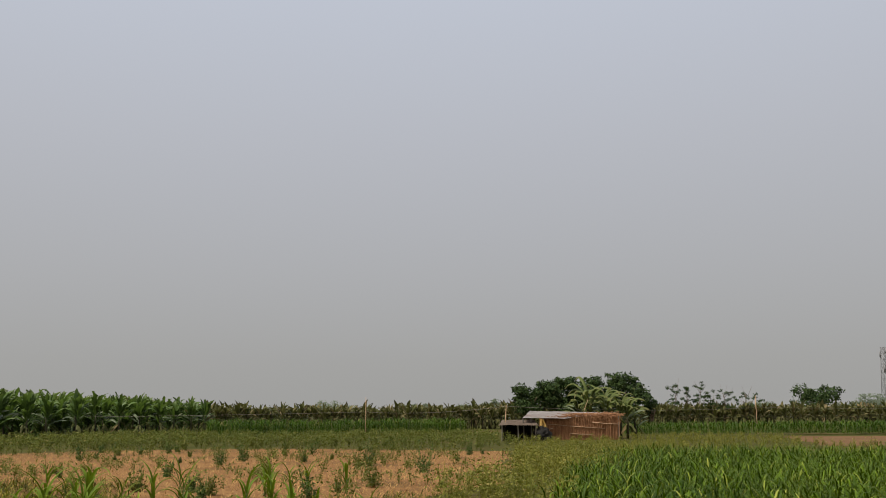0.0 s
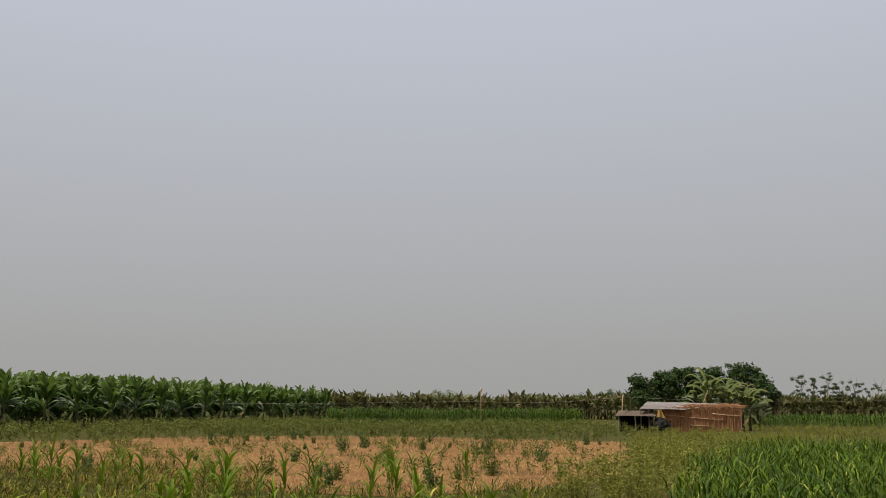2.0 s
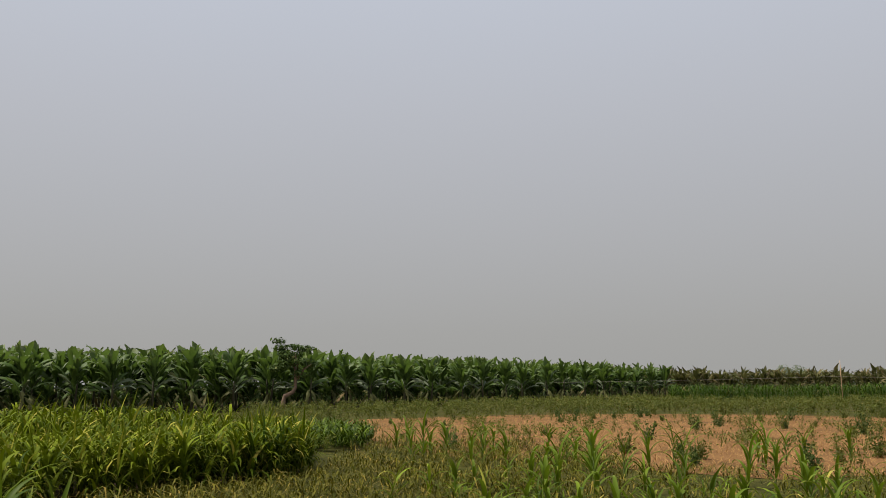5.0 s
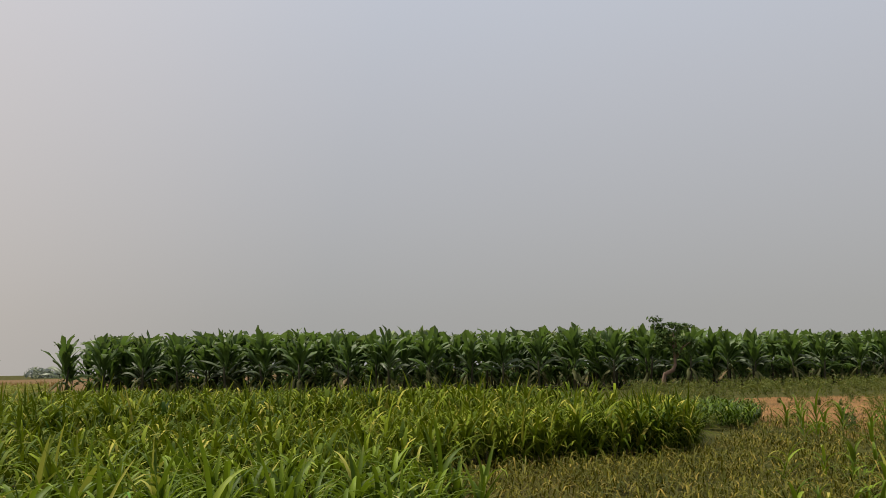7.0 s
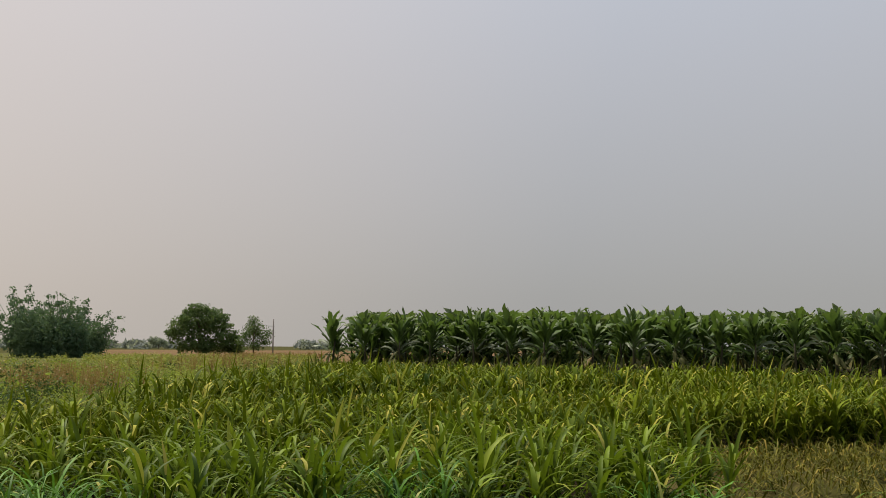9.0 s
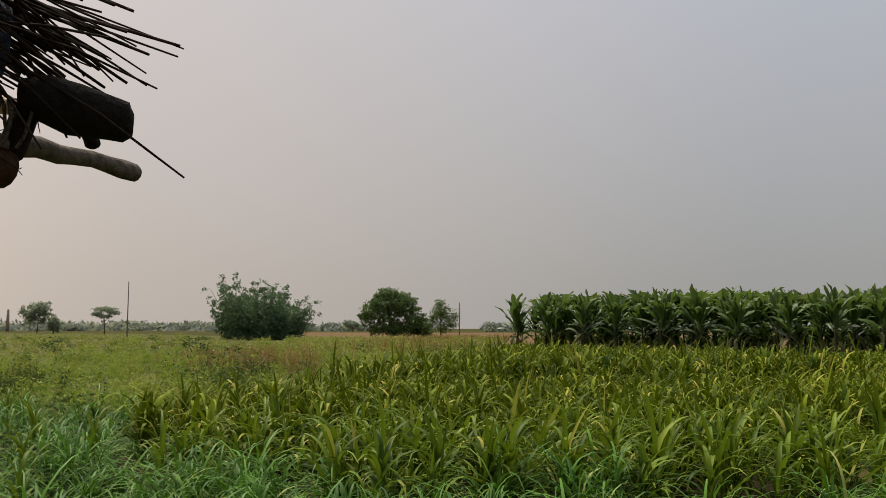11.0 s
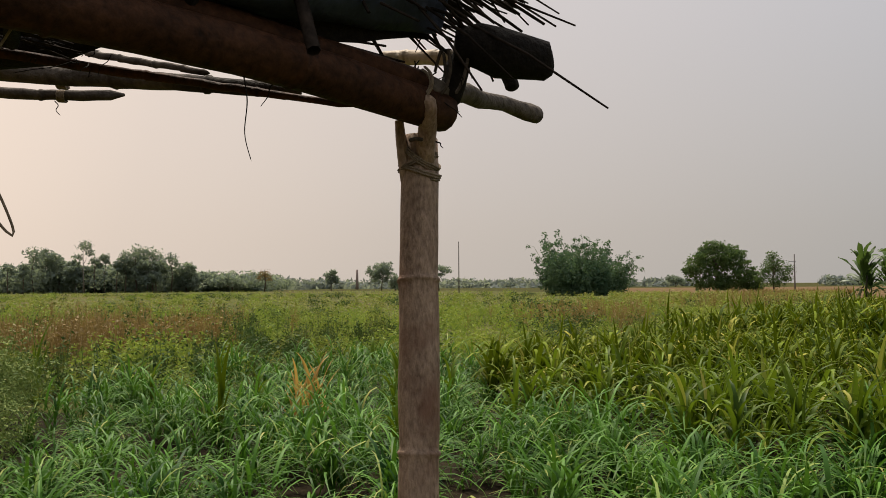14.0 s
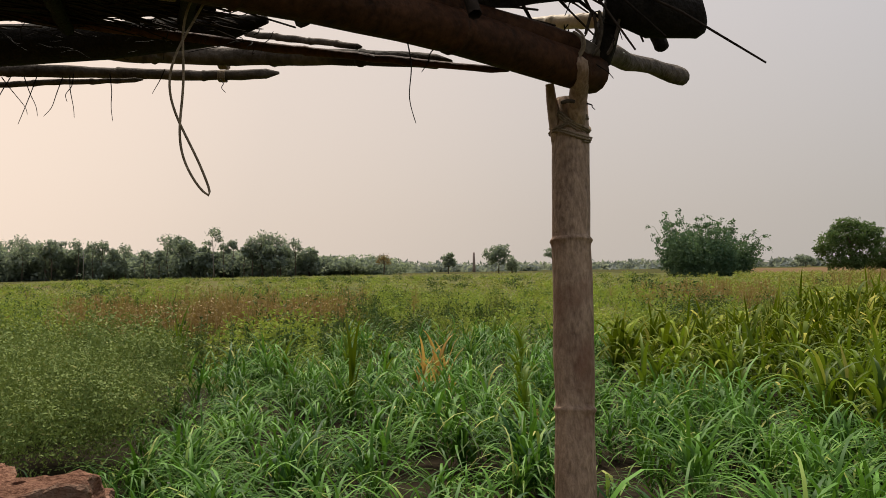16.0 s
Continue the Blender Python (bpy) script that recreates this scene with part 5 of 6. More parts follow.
p = sown([(-13.0, 17.0), (-18.5, 17.0), (-30.0, 32.0), (-36.0, 42.0), (-24.0, 34.0), (-19.0, 25.0)], 2.0, 0.5)
stuff("meadow_weeds", spread(kinds, p, 0.4, 0.8, 0.1), M_WEED, "low weeds beside the maize", "weeds")
p = sown([(-23.0, 4.0), (-19.0, 17.0), (-38.0, 42.0), (-60.0, 12.0)], 0.4, 0.5)
stuff("shaded_weeds", spread(kinds, p, 0.4, 0.9, 0.1), M_WEED, "weeds between maize and bananas", "weeds")

# bushes scattered over the stubble


def bearing(az, d):
    """A place d metres off, at az degrees left of +y from where the camera stands."""
    return 0.6 - math.sin(radians(az)) * d, -1.05 + math.cos(radians(az)) * d


def weed_bush(place, size, label="dark green weed bush growing on the stubble"):
    t = empty("weed_bush", (*place, 0), rng.uniform(0, 6.28))
    tagged(t, label, "bush", "bushes on the stubble")
    b = Bunch()
    tips = []
    for i in range(8):
        yaw, o = rng.uniform(0, 6.28), rng.uniform(0.05, 0.55)
        h = size * rng.uniform(0.45, 1.0)
        e = (o * h * math.cos(yaw), o * h * math.sin(yaw), h)
        v, q = tube([(0, 0, -0.02), (e[0] * 0.7, e[1] * 0.7, h * 0.5), e], [0.010, 0.007, 0.003], 4, False)
        b.add(v, q)
        tips.append(e)
    part("stem", b.mesh("stem", M_STALK), t)
    lobes = [(e[0] * (0.3 + 0.7 * f), e[1] * (0.3 + 0.7 * f), e[2] * f, w * size, w * size, 0.10 * size) for e in tips for f, w in ((0.12, 0.2), (0.32, 0.22), (0.55, 0.17), (0.78, 0.11), (0.97, 0.05))]
    part("foliage", cloud_mesh("foliage", lobes, int(170 + 260 * size), 0.034, M_BUSHG if rng.uniform() < 0.6 else M_WEED, 0.3, 0.0), t)
    return t


for x, y, sz in ((-4.87, 18.74, 0.75), (-5.02, 25.45, 0.8), (-6.71, 19.72, 0.8), (-7.53, 24.44, 0.6), (-7.26, 32.5, 0.8), (-7.54, 30.3, 0.8), (-1.6, 20.5, 0.8), (-0.6, 25.5, 0.9), (-2.4, 29.0, 1.0), (-5.6, 38.0, 0.9)):
    weed_bush((x, y), sz)
p = sown(STUBBLE, 0.07, 0.0)
for x, y in p:
    weed_bush((x, y), 0.22 + 0.5 * rng.uniform() ** 2)

# thin weeds coming up through the straw
p = sown(STUBBLE, 1.7)
keep = np.array([noise.noise(Vector((x * 0.22, y * 0.3, 1.0))) + 0.35 * noise.noise(Vector((x * 0.9, y * 0.9, 5.0))) > 0.02 for x, y in p])
stuff("stubble_weeds", spread([weed_template(0.34, 5, 40, 0.06, 0.8, 0.6, 0.13) for _ in range(5)], p[keep], 0.5, 1.3, 0.1), M_WEED, "sparse wispy weeds among the straw", "weeds")
for i in range(64):
    f = rng.uniform(0, 1)
    x, y = -8.8 - 14.0 * f + rng.normal(0, 0.4), -8.0 + 2.0 * f - rng.uniform(0.0, 2.6)
    weed_bush((x, y), rng.uniform(0.5, 1.0), "bushy dark green weed at the weedy field's edge")
for x, y, size in ((-20.0, -10.4, 1.3), (-18.8, -9.7, 1.1), (-22.8, -12.2, 1.2), (-19.6, -11.6, 1.0), (-17.6, -9.2, 0.9), (-23.2, -7.4, 0.9)):
    weed_bush((x, y), size, "dark leafy bush standing in the weedy field")
for i in range(46):
    x, y = bearing(rng.uniform(112, 131), rng.uniform(25.5, 32.0))
    weed_bush((x, y), rng.uniform(0.8, 1.2), "dark leafy bush standing in the weedy field")
# straw lying on the stubble
straw = Bunch()
p = sown(STUBBLE, 85)
p = p[rng.uniform(0, 1, len(p)) < np.clip(34 / np.hypot(p[:, 0], p[:, 1]) - 0.5, 0.25, 1)]
n = len(p)
yaw, L = rng.uniform(0, 6.28, n), rng.uniform(0.05, 0.16, n)
up = rng.uniform(0.0, 0.7, n)
d = np.stack([np.cos(yaw) * np.cos(up), np.sin(yaw) * np.cos(up), np.sin(up)], 1) * L[:, None]
w = np.stack([-np.sin(yaw), np.cos(yaw), 0 * yaw], 1) * 0.005
o = np.stack([p[:, 0], p[:, 1], np.full(n, 0.018)], 1)
v = np.stack([o - w, o + w, o + w * 0.6 + d, o - w * 0.6 + d], 1).reshape(-1, 3)
straw.add(v, np.arange(4 * n).reshape(-1, 4))
stuff("straw_stubble", straw, M_STRAW, "cut dry straw littering the harvested field", "straw")

# brush near the bricks
SCRUB = [(-3.03, -5.70), (-3.79, -5.29), (-4.76, -5.55), (-6.39, -6.71), (-8.92, -8.36), (-9.27, -10.26), (-7.40, -11.29)]
# sheet added to paint the brush's shade on the ground
field_patch("leaf_litter", [(-3.09, -5.78), (-3.93, -5.28), (-5.11, -5.43), (-6.89, -6.39), (-9.23, -7.93), (-9.80, -10.42), (-7.71, -11.69)], 0.012, M_SHADEFLOOR, "near-black sheet painting the shade under the brush", 0.2, 0.6)
near_kinds = [bush_template(rng.uniform(0.5, 0.75), rng.uniform(0.9, 1.15), 3600, 0.0125, 11, 9, 0.45, 0.14) for _ in range(5)]
kinds = [bush_template(rng.uniform(0.5, 0.75), rng.uniform(0.85, 1.1), 1500, 0.018, 10, 9, 0.5, 0.2) for _ in range(5)]
p = sown(SCRUB, 4.2, 0.1)
close = np.hypot(p[:, 0] - 0.6, p[:, 1] + 1.0) < 9.2
brush = spread(near_kinds, p[close], 0.75, 1.2, 0.1)
brush.add(*spread(kinds, p[~close], 0.7, 1.2, 0.1).arrays())
stuff("foot_weeds", spread([clump_template(18, 0.34, 0.022, 4, 0.12) for _ in range(5)], sown([(-1.25, -3.41), (-1.80, -2.86), (-5.42, -5.35), (-4.38, -5.53), (-3.34, -6.09)], 13, 0.2), 0.5, 1.2, 0.1), M_FODDER, "short weeds at the foot of the brush", "weeds")
stuff("brushwood", brush, M_BRUSH, "thick grey-green brush with tiny leaves", "bushes")

# the weedy field that runs to the horizon
kinds = [weed_template(0.60, 6, 110, 0.05, 0.7, 1.2, 0.12) for _ in range(6)]
bushes = [bush_template(rng.uniform(0.45, 0.95), rng.uniform(0.5, 0.9), 260, 0.034, 7, 4) for _ in range(12)]
FIELD_A = [(-8.0, -8.0), (-11.5, -7.0), (-16.5, -6.0), (-13.0, -4.2), (-23.0, 5.0), (-45.0, 8.0), (-42.0, -30.0), (-30.0, -34.0), (-12.0, -15.0), (-9.5, -11.0)]
p = sown(FIELD_A, 1.2, 0.5)
lush = np.array([noise.noise(Vector((x * 0.30, y * 0.30, 2.0))) for x, y in p])
stuff("weed_bushes", spread(bushes, p[lush > -0.02], 0.55, 1.4, 0.08), M_FIELDBUSH, "rounded leafy weeds crowding the wide field", "weeds")
p = sown(FIELD_A, 0.55, 0.5)
dark = np.array([noise.noise(Vector((x * 0.22, y * 0.22, 7.0))) for x, y in p]) > 0.12
stuff("dark_weed_bushes", spread(bushes, p[dark], 0.7, 1.35, 0.08), M_BUSHG, "darker green bushes mottling the weedy field", "weeds")
p = sown(FIELD_A, 1.0, 0.5)
stuff("weed_field", spread(kinds, p, 0.45, 1.1, 0.12), M_FIELDWEED, "wide field of green and rusty weeds", "weeds")
kinds = [weed_template(0.42, 2, 40, 0.14, 1.2, 1.8, 0.22) for _ in range(6)]
FIELD_B = [(-42.0, 10.0), (-62.0, 12.0), (-92.0, 14.0), (-125.0, -5.0), (-150.0, -60.0), (-150.0, -130.0), (-100.0, -108.0), (-30.0, -34.0), (-42.0, -30.0)]
p = sown(FIELD_B, 0.26, 1.0)
p = p[(np.hypot(p[:, 0], p[:, 1]) < 85) | (rng.uniform(0, 1, len(p)) < 0.4)]
stuff("far_weed_field", spread(kinds, p, 0.7, 1.5, 0.1), M_FIELDWEED, "far part of the weedy field", "weeds")
far_bushes = [bush_template(rng.uniform(0.7, 1.2), rng.uniform(0.55, 0.85), 130, 0.075, 7, 3) for _ in range(8)]
p = sown(FIELD_B, 0.075, 1.0)
p = p[np.array([noise.noise(Vector((x * 0.09, y * 0.09, 4.0))) for x, y in p]) > -0.05]
half = len(p) // 2
stuff("far_weed_bushes", spread(far_bushes, p[:half], 0.7, 1.3, 0.05), M_FIELDBUSH, "leafy bushes scattered over the far weedy field", "weeds")
stuff("far_dark_bushes", spread(far_bushes, p[half:], 0.6, 1.2, 0.05), M_BUSHG, "dark bushes scattered over the far weedy field", "weeds")
p = sown([(-125.0, -5.0), (-220.0, -40.0), (-250.0, -120.0), (-205.0, -190.0), (-150.0, -130.0), (-150.0, -60.0)], 0.045, 1.0)
weedy = sown([(-58.0, -2.0), (-61.0, 12.0), (-80.0, 17.5), (-122.0, 27.0), (-124.0, -2.0)], 0.7, 1.0)
stuff("meadow_fringe", spread(kinds, weedy, 0.7, 1.5, 0.1), M_FIELDWEED, "olive weeds running out towards the lone trees", "weeds")
stuff("horizon_weeds", spread(kinds, p, 0.7, 1.3, 0.1), M_FIELDWEED, "weedy field running to the far trees", "weeds")
rust = []
for cx, cy, rx, ry, n in ((-31, -2.5, 7, 2.5, 150), (-13.5, -11.5, 4, 1.2, 30), (-55, 6, 18, 5, 120), (-16.0, -12.2, 1.6, 0.9, 80), (-17.9, -10.9, 1.6, 0.8, 70), (-14.2, -13.0, 1.4, 0.9, 70), (-18.3, -17.4, 1.3, 1.3, 70), (-21.9, -15.6, 2.2, 1.1, 80), (-25.0, -14.0, 3, 1.6, 60), (-33, -24, 5, 4, 60), (-90, 12, 20, 4, 160)):
    rust.append(rng.normal(0, 0.5, (n, 2)) * (rx, ry) + (cx, cy))
stuff("rusty_weeds", spread([weed_template(0.88, 10, 50, 0.055, 0.22) for _ in range(5)], np.concatenate(rust), 0.7, 1.25, 0.1), M_RUST, "patches of dry rust-brown weeds", "weeds")

# ---- the thatched cattle hut across the field ----
M_SHEETROOF = rough_material("grey_roof_sheet", (0.21, 0.196, 0.196), (0.35, 0.329, 0.322), 1.2, 12, 0.7, 0.3, stain=(0.196, 0.154, 0.133))
M_OLDROOF = rough_material("brown_thatch_roof", (0.112, 0.084, 0.063), (0.224, 0.175, 0.14), 2.5, 25, 0.9, 0.6, (1, 3, 1))
M_REEDWALL = rough_material("reed_wall", (0.23, 0.110, 0.058), (0.43, 0.235, 0.125), 2.0, 25, 0.9, 0.6, (3, 3, 1))
M_PALEPOLE = rough_material("pale_bamboo", (0.294, 0.189, 0.112), (0.42, 0.294, 0.189), 3, 30, 0.7, 0.2)
M_CLOTH = rough_material("yellow_cloth", (0.434, 0.28, 0.084), (0.56, 0.406, 0.154), 3, 30, 0.9, 0.2)
M_CHIMNEY = rough_material("pale_old_brick", (0.20, 0.15, 0.125), (0.30, 0.235, 0.20), 1.0, 8, 0.9, 0.3)
M_DARKHEAP = rough_material("black_plastic_cover", (0.0080, 0.0078, 0.0078), (0.019, 0.018, 0.017), 2, 10, 0.9, 0.5)


def slab(points, thick):
    """A sheet through four corners (counter-clockwise from above), subdivided, with thickness."""
    bm = bmesh.new()
    a, b, c, d = (Vector(p) for p in points)
    n = 10
    g = {}
    for i in range(n + 1):
        for j in range(n + 1):
            u, w = i / n, j / n
            p = a.lerp(b, u).lerp(d.lerp(c, u), w)
            p.z += 0.03 * noise.noise(Vector((p.x * 1.4, p.y * 1.4, 2.0)))
            g[i, j] = bm.verts.new(p)
    for i in range(n):
        for j in range(n):
            bm.faces.new([g[i, j], g[i + 1, j], g[i + 1, j + 1], g[i, j + 1]])
    bmesh.ops.solidify(bm, geom=bm.faces[:], thickness=thick)
    return bm


def bm_part(name, bm, mat, parent, label=""):
    me = bpy.data.meshes.new(name)
    bm.to_mesh(me)
    bm.free()
    me.materials.append(mat)
    return part(name, me, parent, label)


def reed_wall(parent, a, b, low, high_a, high_b, count, mat=None, label="red-brown reed wall"):
    """A wall of upright reeds of uneven height, one mesh."""
    bun = Bunch()
    a, b = np.array(a, float), np.array(b, float)
    for i in range(count):
        f = rng.uniform(0, 1)
        p = a + (b - a) * f + rng.normal(0, 0.03, 2)
        h = (high_a + (high_b - high_a) * f) * rng.uniform(0.88, 1.06)
        r = rng.uniform(0.012, 0.03)
        v, q = tube([(p[0], p[1], low - 0.05), (p[0] + rng.normal(0, 0.03), p[1] + rng.normal(0, 0.03), h * 0.6), (p[0] + rng.normal(0, 0.07), p[1] + rng.normal(0, 0.05), h)], [r, r, r * 0.7], 4, False)
        bun.add(v, q)
    part("reed_wall", bun.mesh("reed_wall", mat or M_REEDWALL), parent, label)


def hut():
    h = empty("cattle_hut", (0, 0, 0))
    tagged(h, "low hut with red-brown reed walls and a grey sheet roof", "hut")
    bm_part("roof", slab([(4.95, 56.4, 1.42), (7.6, 56.5, 1.36), (11.2, 58.6, 1.72), (5.75, 59.8, 1.86)], 0.05), M_SHEETROOF, h, "sagging grey roof sheets")
    reed_wall(h, (6.4, 56.9), (11.1, 56.9), 0, 1.42, 1.5, 520)
    reed_wall(h, (11.1, 56.9), (11.3, 60.0), 0, 1.5, 1.6, 240)
    reed_wall(h, (6.4, 59.8), (11.3, 60.0), 0, 1.6, 1.6, 260)
    # a heap of brush on the roof's low side
    bun = Bunch()
    for i in range(520):
        p = np.array([rng.uniform(7.3, 11.2), rng.uniform(56.8, 58.4), 0])
        p[2] = 1.38 + 0.28 * min(1, (p[0] - 7.0) / 1.5) * rng.uniform(0.2, 1)
        d = np.array([rng.normal(0, 0.35), rng.normal(0, 0.2), rng.normal(0, 0.08)])
        v, q = tube([p - d, p, p + d], 0.014, 3, False)
        bun.add(v, q)
    part("brush_cover", bun.mesh("brush_cover", M_REEDWALL), h, "brown brushwood piled on the roof")
    for a, b in (((6.5, 56.82, 1.02), (10.2, 56.8, 0.72)), ((9.4, 56.80, 1.12), (11.1, 56.8, 0.98)), ((8.0, 56.80, 0.42), (9.4, 56.8, 0.35)), ((6.2, 56.6, 0.62), (6.9, 56.78, 0.75))):
        v, q = tube([a, tuple((np.array(a) + b) / 2 + (0, 0, -0.02)), b], 0.028, 6)
        part("rail", Bunch().add(v, q).mesh("rail", M_PALEPOLE), h, "pale bamboo rail")
    for x, y, z in ((5.0, 56.5, 1.42), (5.5, 56.6, 1.42), (6.3, 56.8, 1.45), (5.8, 59.7, 1.84), (11.1, 56.9, 1.5), (11.2, 58.5, 1.7)):
        v, q = tube([(x, y, -0.1), (x + 0.02, y, z / 2), (x, y, z)], 0.05, 7)
        part("post", Bunch().add(v, q).mesh("post", M_POLE), h)
    # lean-to for the animals
    bm_part("lean_to_roof", slab([(3.40, 55.6, 0.98), (5.9, 55.6, 0.96), (5.8, 57.8, 1.30), (3.75, 57.8, 1.28)], 0.07), M_OLDROOF, h, "brown thatched lean-to roof")
    for x, y, z in ((3.6, 55.8, 0.98), (4.6, 55.8, 0.98), (5.7, 55.8, 0.98), (3.9, 57.6, 1.24), (5.6, 57.6, 1.24)):
        v, q = tube([(x, y, -0.1), (x + 0.02, y, z / 2), (x, y, z)], 0.045, 7)
        part("post", Bunch().add(v, q).mesh("post", M_POLE), h)
    # near-black walls: the lean-to's inner shade is painted into them
    reed_wall(h, (3.8, 57.7), (5.8, 57.7), 0, 1.2, 1.25, 260, M_THATCH, "reed wall coloured near-black for the lean-to's shade")
    reed_wall(h, (3.75, 55.9), (3.8, 57.7), 0, 0.95, 1.2, 160, M_THATCH, "reed wall coloured near-black for the lean-to's shade")
    v, q = tube([(3.85, 56.9, 0), (3.9, 56.9, 1.2), (3.98, 56.95, 2.25)], [0.035, 0.03, 0.015], 6)
    part("pole", Bunch().add(v, q).mesh("pole", M_PALEPOLE), h)
    v, q = tube([(9.0, 58.2, 1.4), (9.2, 58.2, 2.0), (9.45, 58.3, 2.6)], [0.025, 0.02, 0.01], 6)
    part("pole", Bunch().add(v, q).mesh("pole", M_PALEPOLE), h)
    # cloth hung at the corner
    bm = bmesh.new()
    g = {}
    for i in range(9):
        for j in range(9):
            u, w = i / 8, j / 8
            g[i, j] = bm.verts.new((6.02 + 0.5 * u * (0.45 + 0.55 * w), 56.35 + 0.06 * math.sin(9 * u + 3 * w), 1.38 - 0.62 * w - 0.05 * math.sin(3 * u)))
    for i in range(8):
        for j in range(8):
            bm.faces.new([g[i, j], g[i + 1, j], g[i + 1, j + 1], g[i, j + 1]])
    bmesh.ops.solidify(bm, geom=bm.faces[:], thickness=0.01)
    bm_part("cloth", bm, M_CLOTH, h, "yellow cloth hung to dry")


def heap():
    """A covered dark mound at the open side of the hut."""
    bm = bmesh.new()
    bmesh.ops.create_icosphere(bm, subdivisions=3, radius=1.0)
    for v in bm.verts:
        n = noise.noise(v.co * 2.3) * 0.16
        v.co = Vector((v.co.x * (0.55 + n), v.co.y * (0.45 + n), max(-0.02, (v.co.z * 0.55 + 0.28) * (1 + n))))
    me = bpy.data.meshes.new("tarpaulin_mound")
    bm.to_mesh(me)
    bm.free()
    me.materials.append(M_DARKHEAP)
    for x, y, s in ((6.15, 55.9, 1.05),):
        ob = tagged(new("tarpaulin_mound", me), "black plastic-covered heap beside the hut", "heap")
        ob.matrix_basis = pose(x, y, 0) @ Matrix.Diagonal((s, s, s, 1))


hut()
heap()

# banana clump that leans over the hut
for x, y, tall, lab in ((9.9, 60.6, 5.5, "tall wind-torn banana plant behind the hut"), (11.0, 60.2, 4.1, "drooping banana plant behind the hut"), (11.9, 60.3, 4.2, "drooping banana plant behind the hut"), (9.3, 61.2, 4.0, "drooping banana plant behind the hut"), (12.3, 60.0, 3.9, "drooping banana plant behind the hut"), (10.9, 60.9, 5.0, "tall wind-torn banana plant behind the hut"), (13.0, 60.6, 3.0, "drooping banana plant behind the hut")):
    b = banana_thing(tall, lab, "bananas by the hut", M_HUTBANANA, True)
    b.matrix_basis = pose(x, y, 0, 0, 0, rng.uniform(0, 360))

# ---- trees ----
def row_tree(name, x, y, top, wide, low, leaves, leaf, mat, label, category="tree", n=8, shell=0.5, trunk_r=0.2, group=""):
    return tree(name, (x, y, 0), round_lobes(wide, low, top, n), leaves, leaf, mat, label, category, top * 0.62, trunk_r, None, 6, 0.5, shell, rng.uniform(0, 6.28), group, 60)


for x, y, top, wide, low in ((8.2, 85.0, 4.9, 4.6, 0.6), (10.8, 85.0, 5.7, 4.4, 0.6), (13.4, 86.0, 5.3, 4.8, 0.5), (17.0, 83.5, 6.2, 5.0, 0.6), (15.0, 87.0, 5.8, 4.4, 0.5)):
    row_tree("dark_tree", x, y, top, wide, low, 5200, 0.15, M_TREE, "dark green broadleaf tree behind the hut", group="trees behind the hut")
row_tree("small_tree", 19.5, 84.0, 3.2, 1.7, 1.0, 700, 0.13, M_TREE, "small dark tree behind the hut")
for x, y, h in ((30.2, 116.1, 5.4), (31.8, 115.7, 5.0), (33.4, 115.3, 5.6), (36.0, 114.5, 4.6), (34.6, 114.8, 4.4), (38.7, 113.6, 4.5)):
    lobes = [(rng.normal(0, 0.7), rng.normal(0, 0.7), h * rng.uniform(0.5, 1.0), 0.34, 0.34, 0.2) for _ in range(15)]
    tree("sparse_tree", (x, y, 0), lobes, 420, 0.13, M_TREE, "thin sparse tree rising over far bananas", "tree", h * 0.9, 0.06, None, 7, 0.6, 0.1, 0, "sparse trees")
row_tree("round_tree", 65.0, 157.0, 6.6, 9.0, 1.0, 4000, 0.24, M_TREE, "broad dark tree beyond the far bananas")
for x, y, top, wide in ((58.0, 165.0, 4.3, 6.0), (51.0, 168.0, 4.0, 5.0), (95.9, 198.0, 5.8, 9.0), (102.0, 196.0, 4.6, 6.0), (-29.0, 228.0, 5.6, 10.0), (-7.9, 229.5, 5.2, 3.4), (-4.1, 229.5, 5.2, 4.4), (-20.0, 230.0, 4.0, 8.0), (4.4, 200.0, 4.6, 5.6), (8.6, 149.0, 4.7, 5.0)):
    row_tree("far_tree", x, y, top, wide, 0.8, 1500, 0.26, M_HAZEDTREE, "hazy tree on the far field edge", n=6, group="far trees")

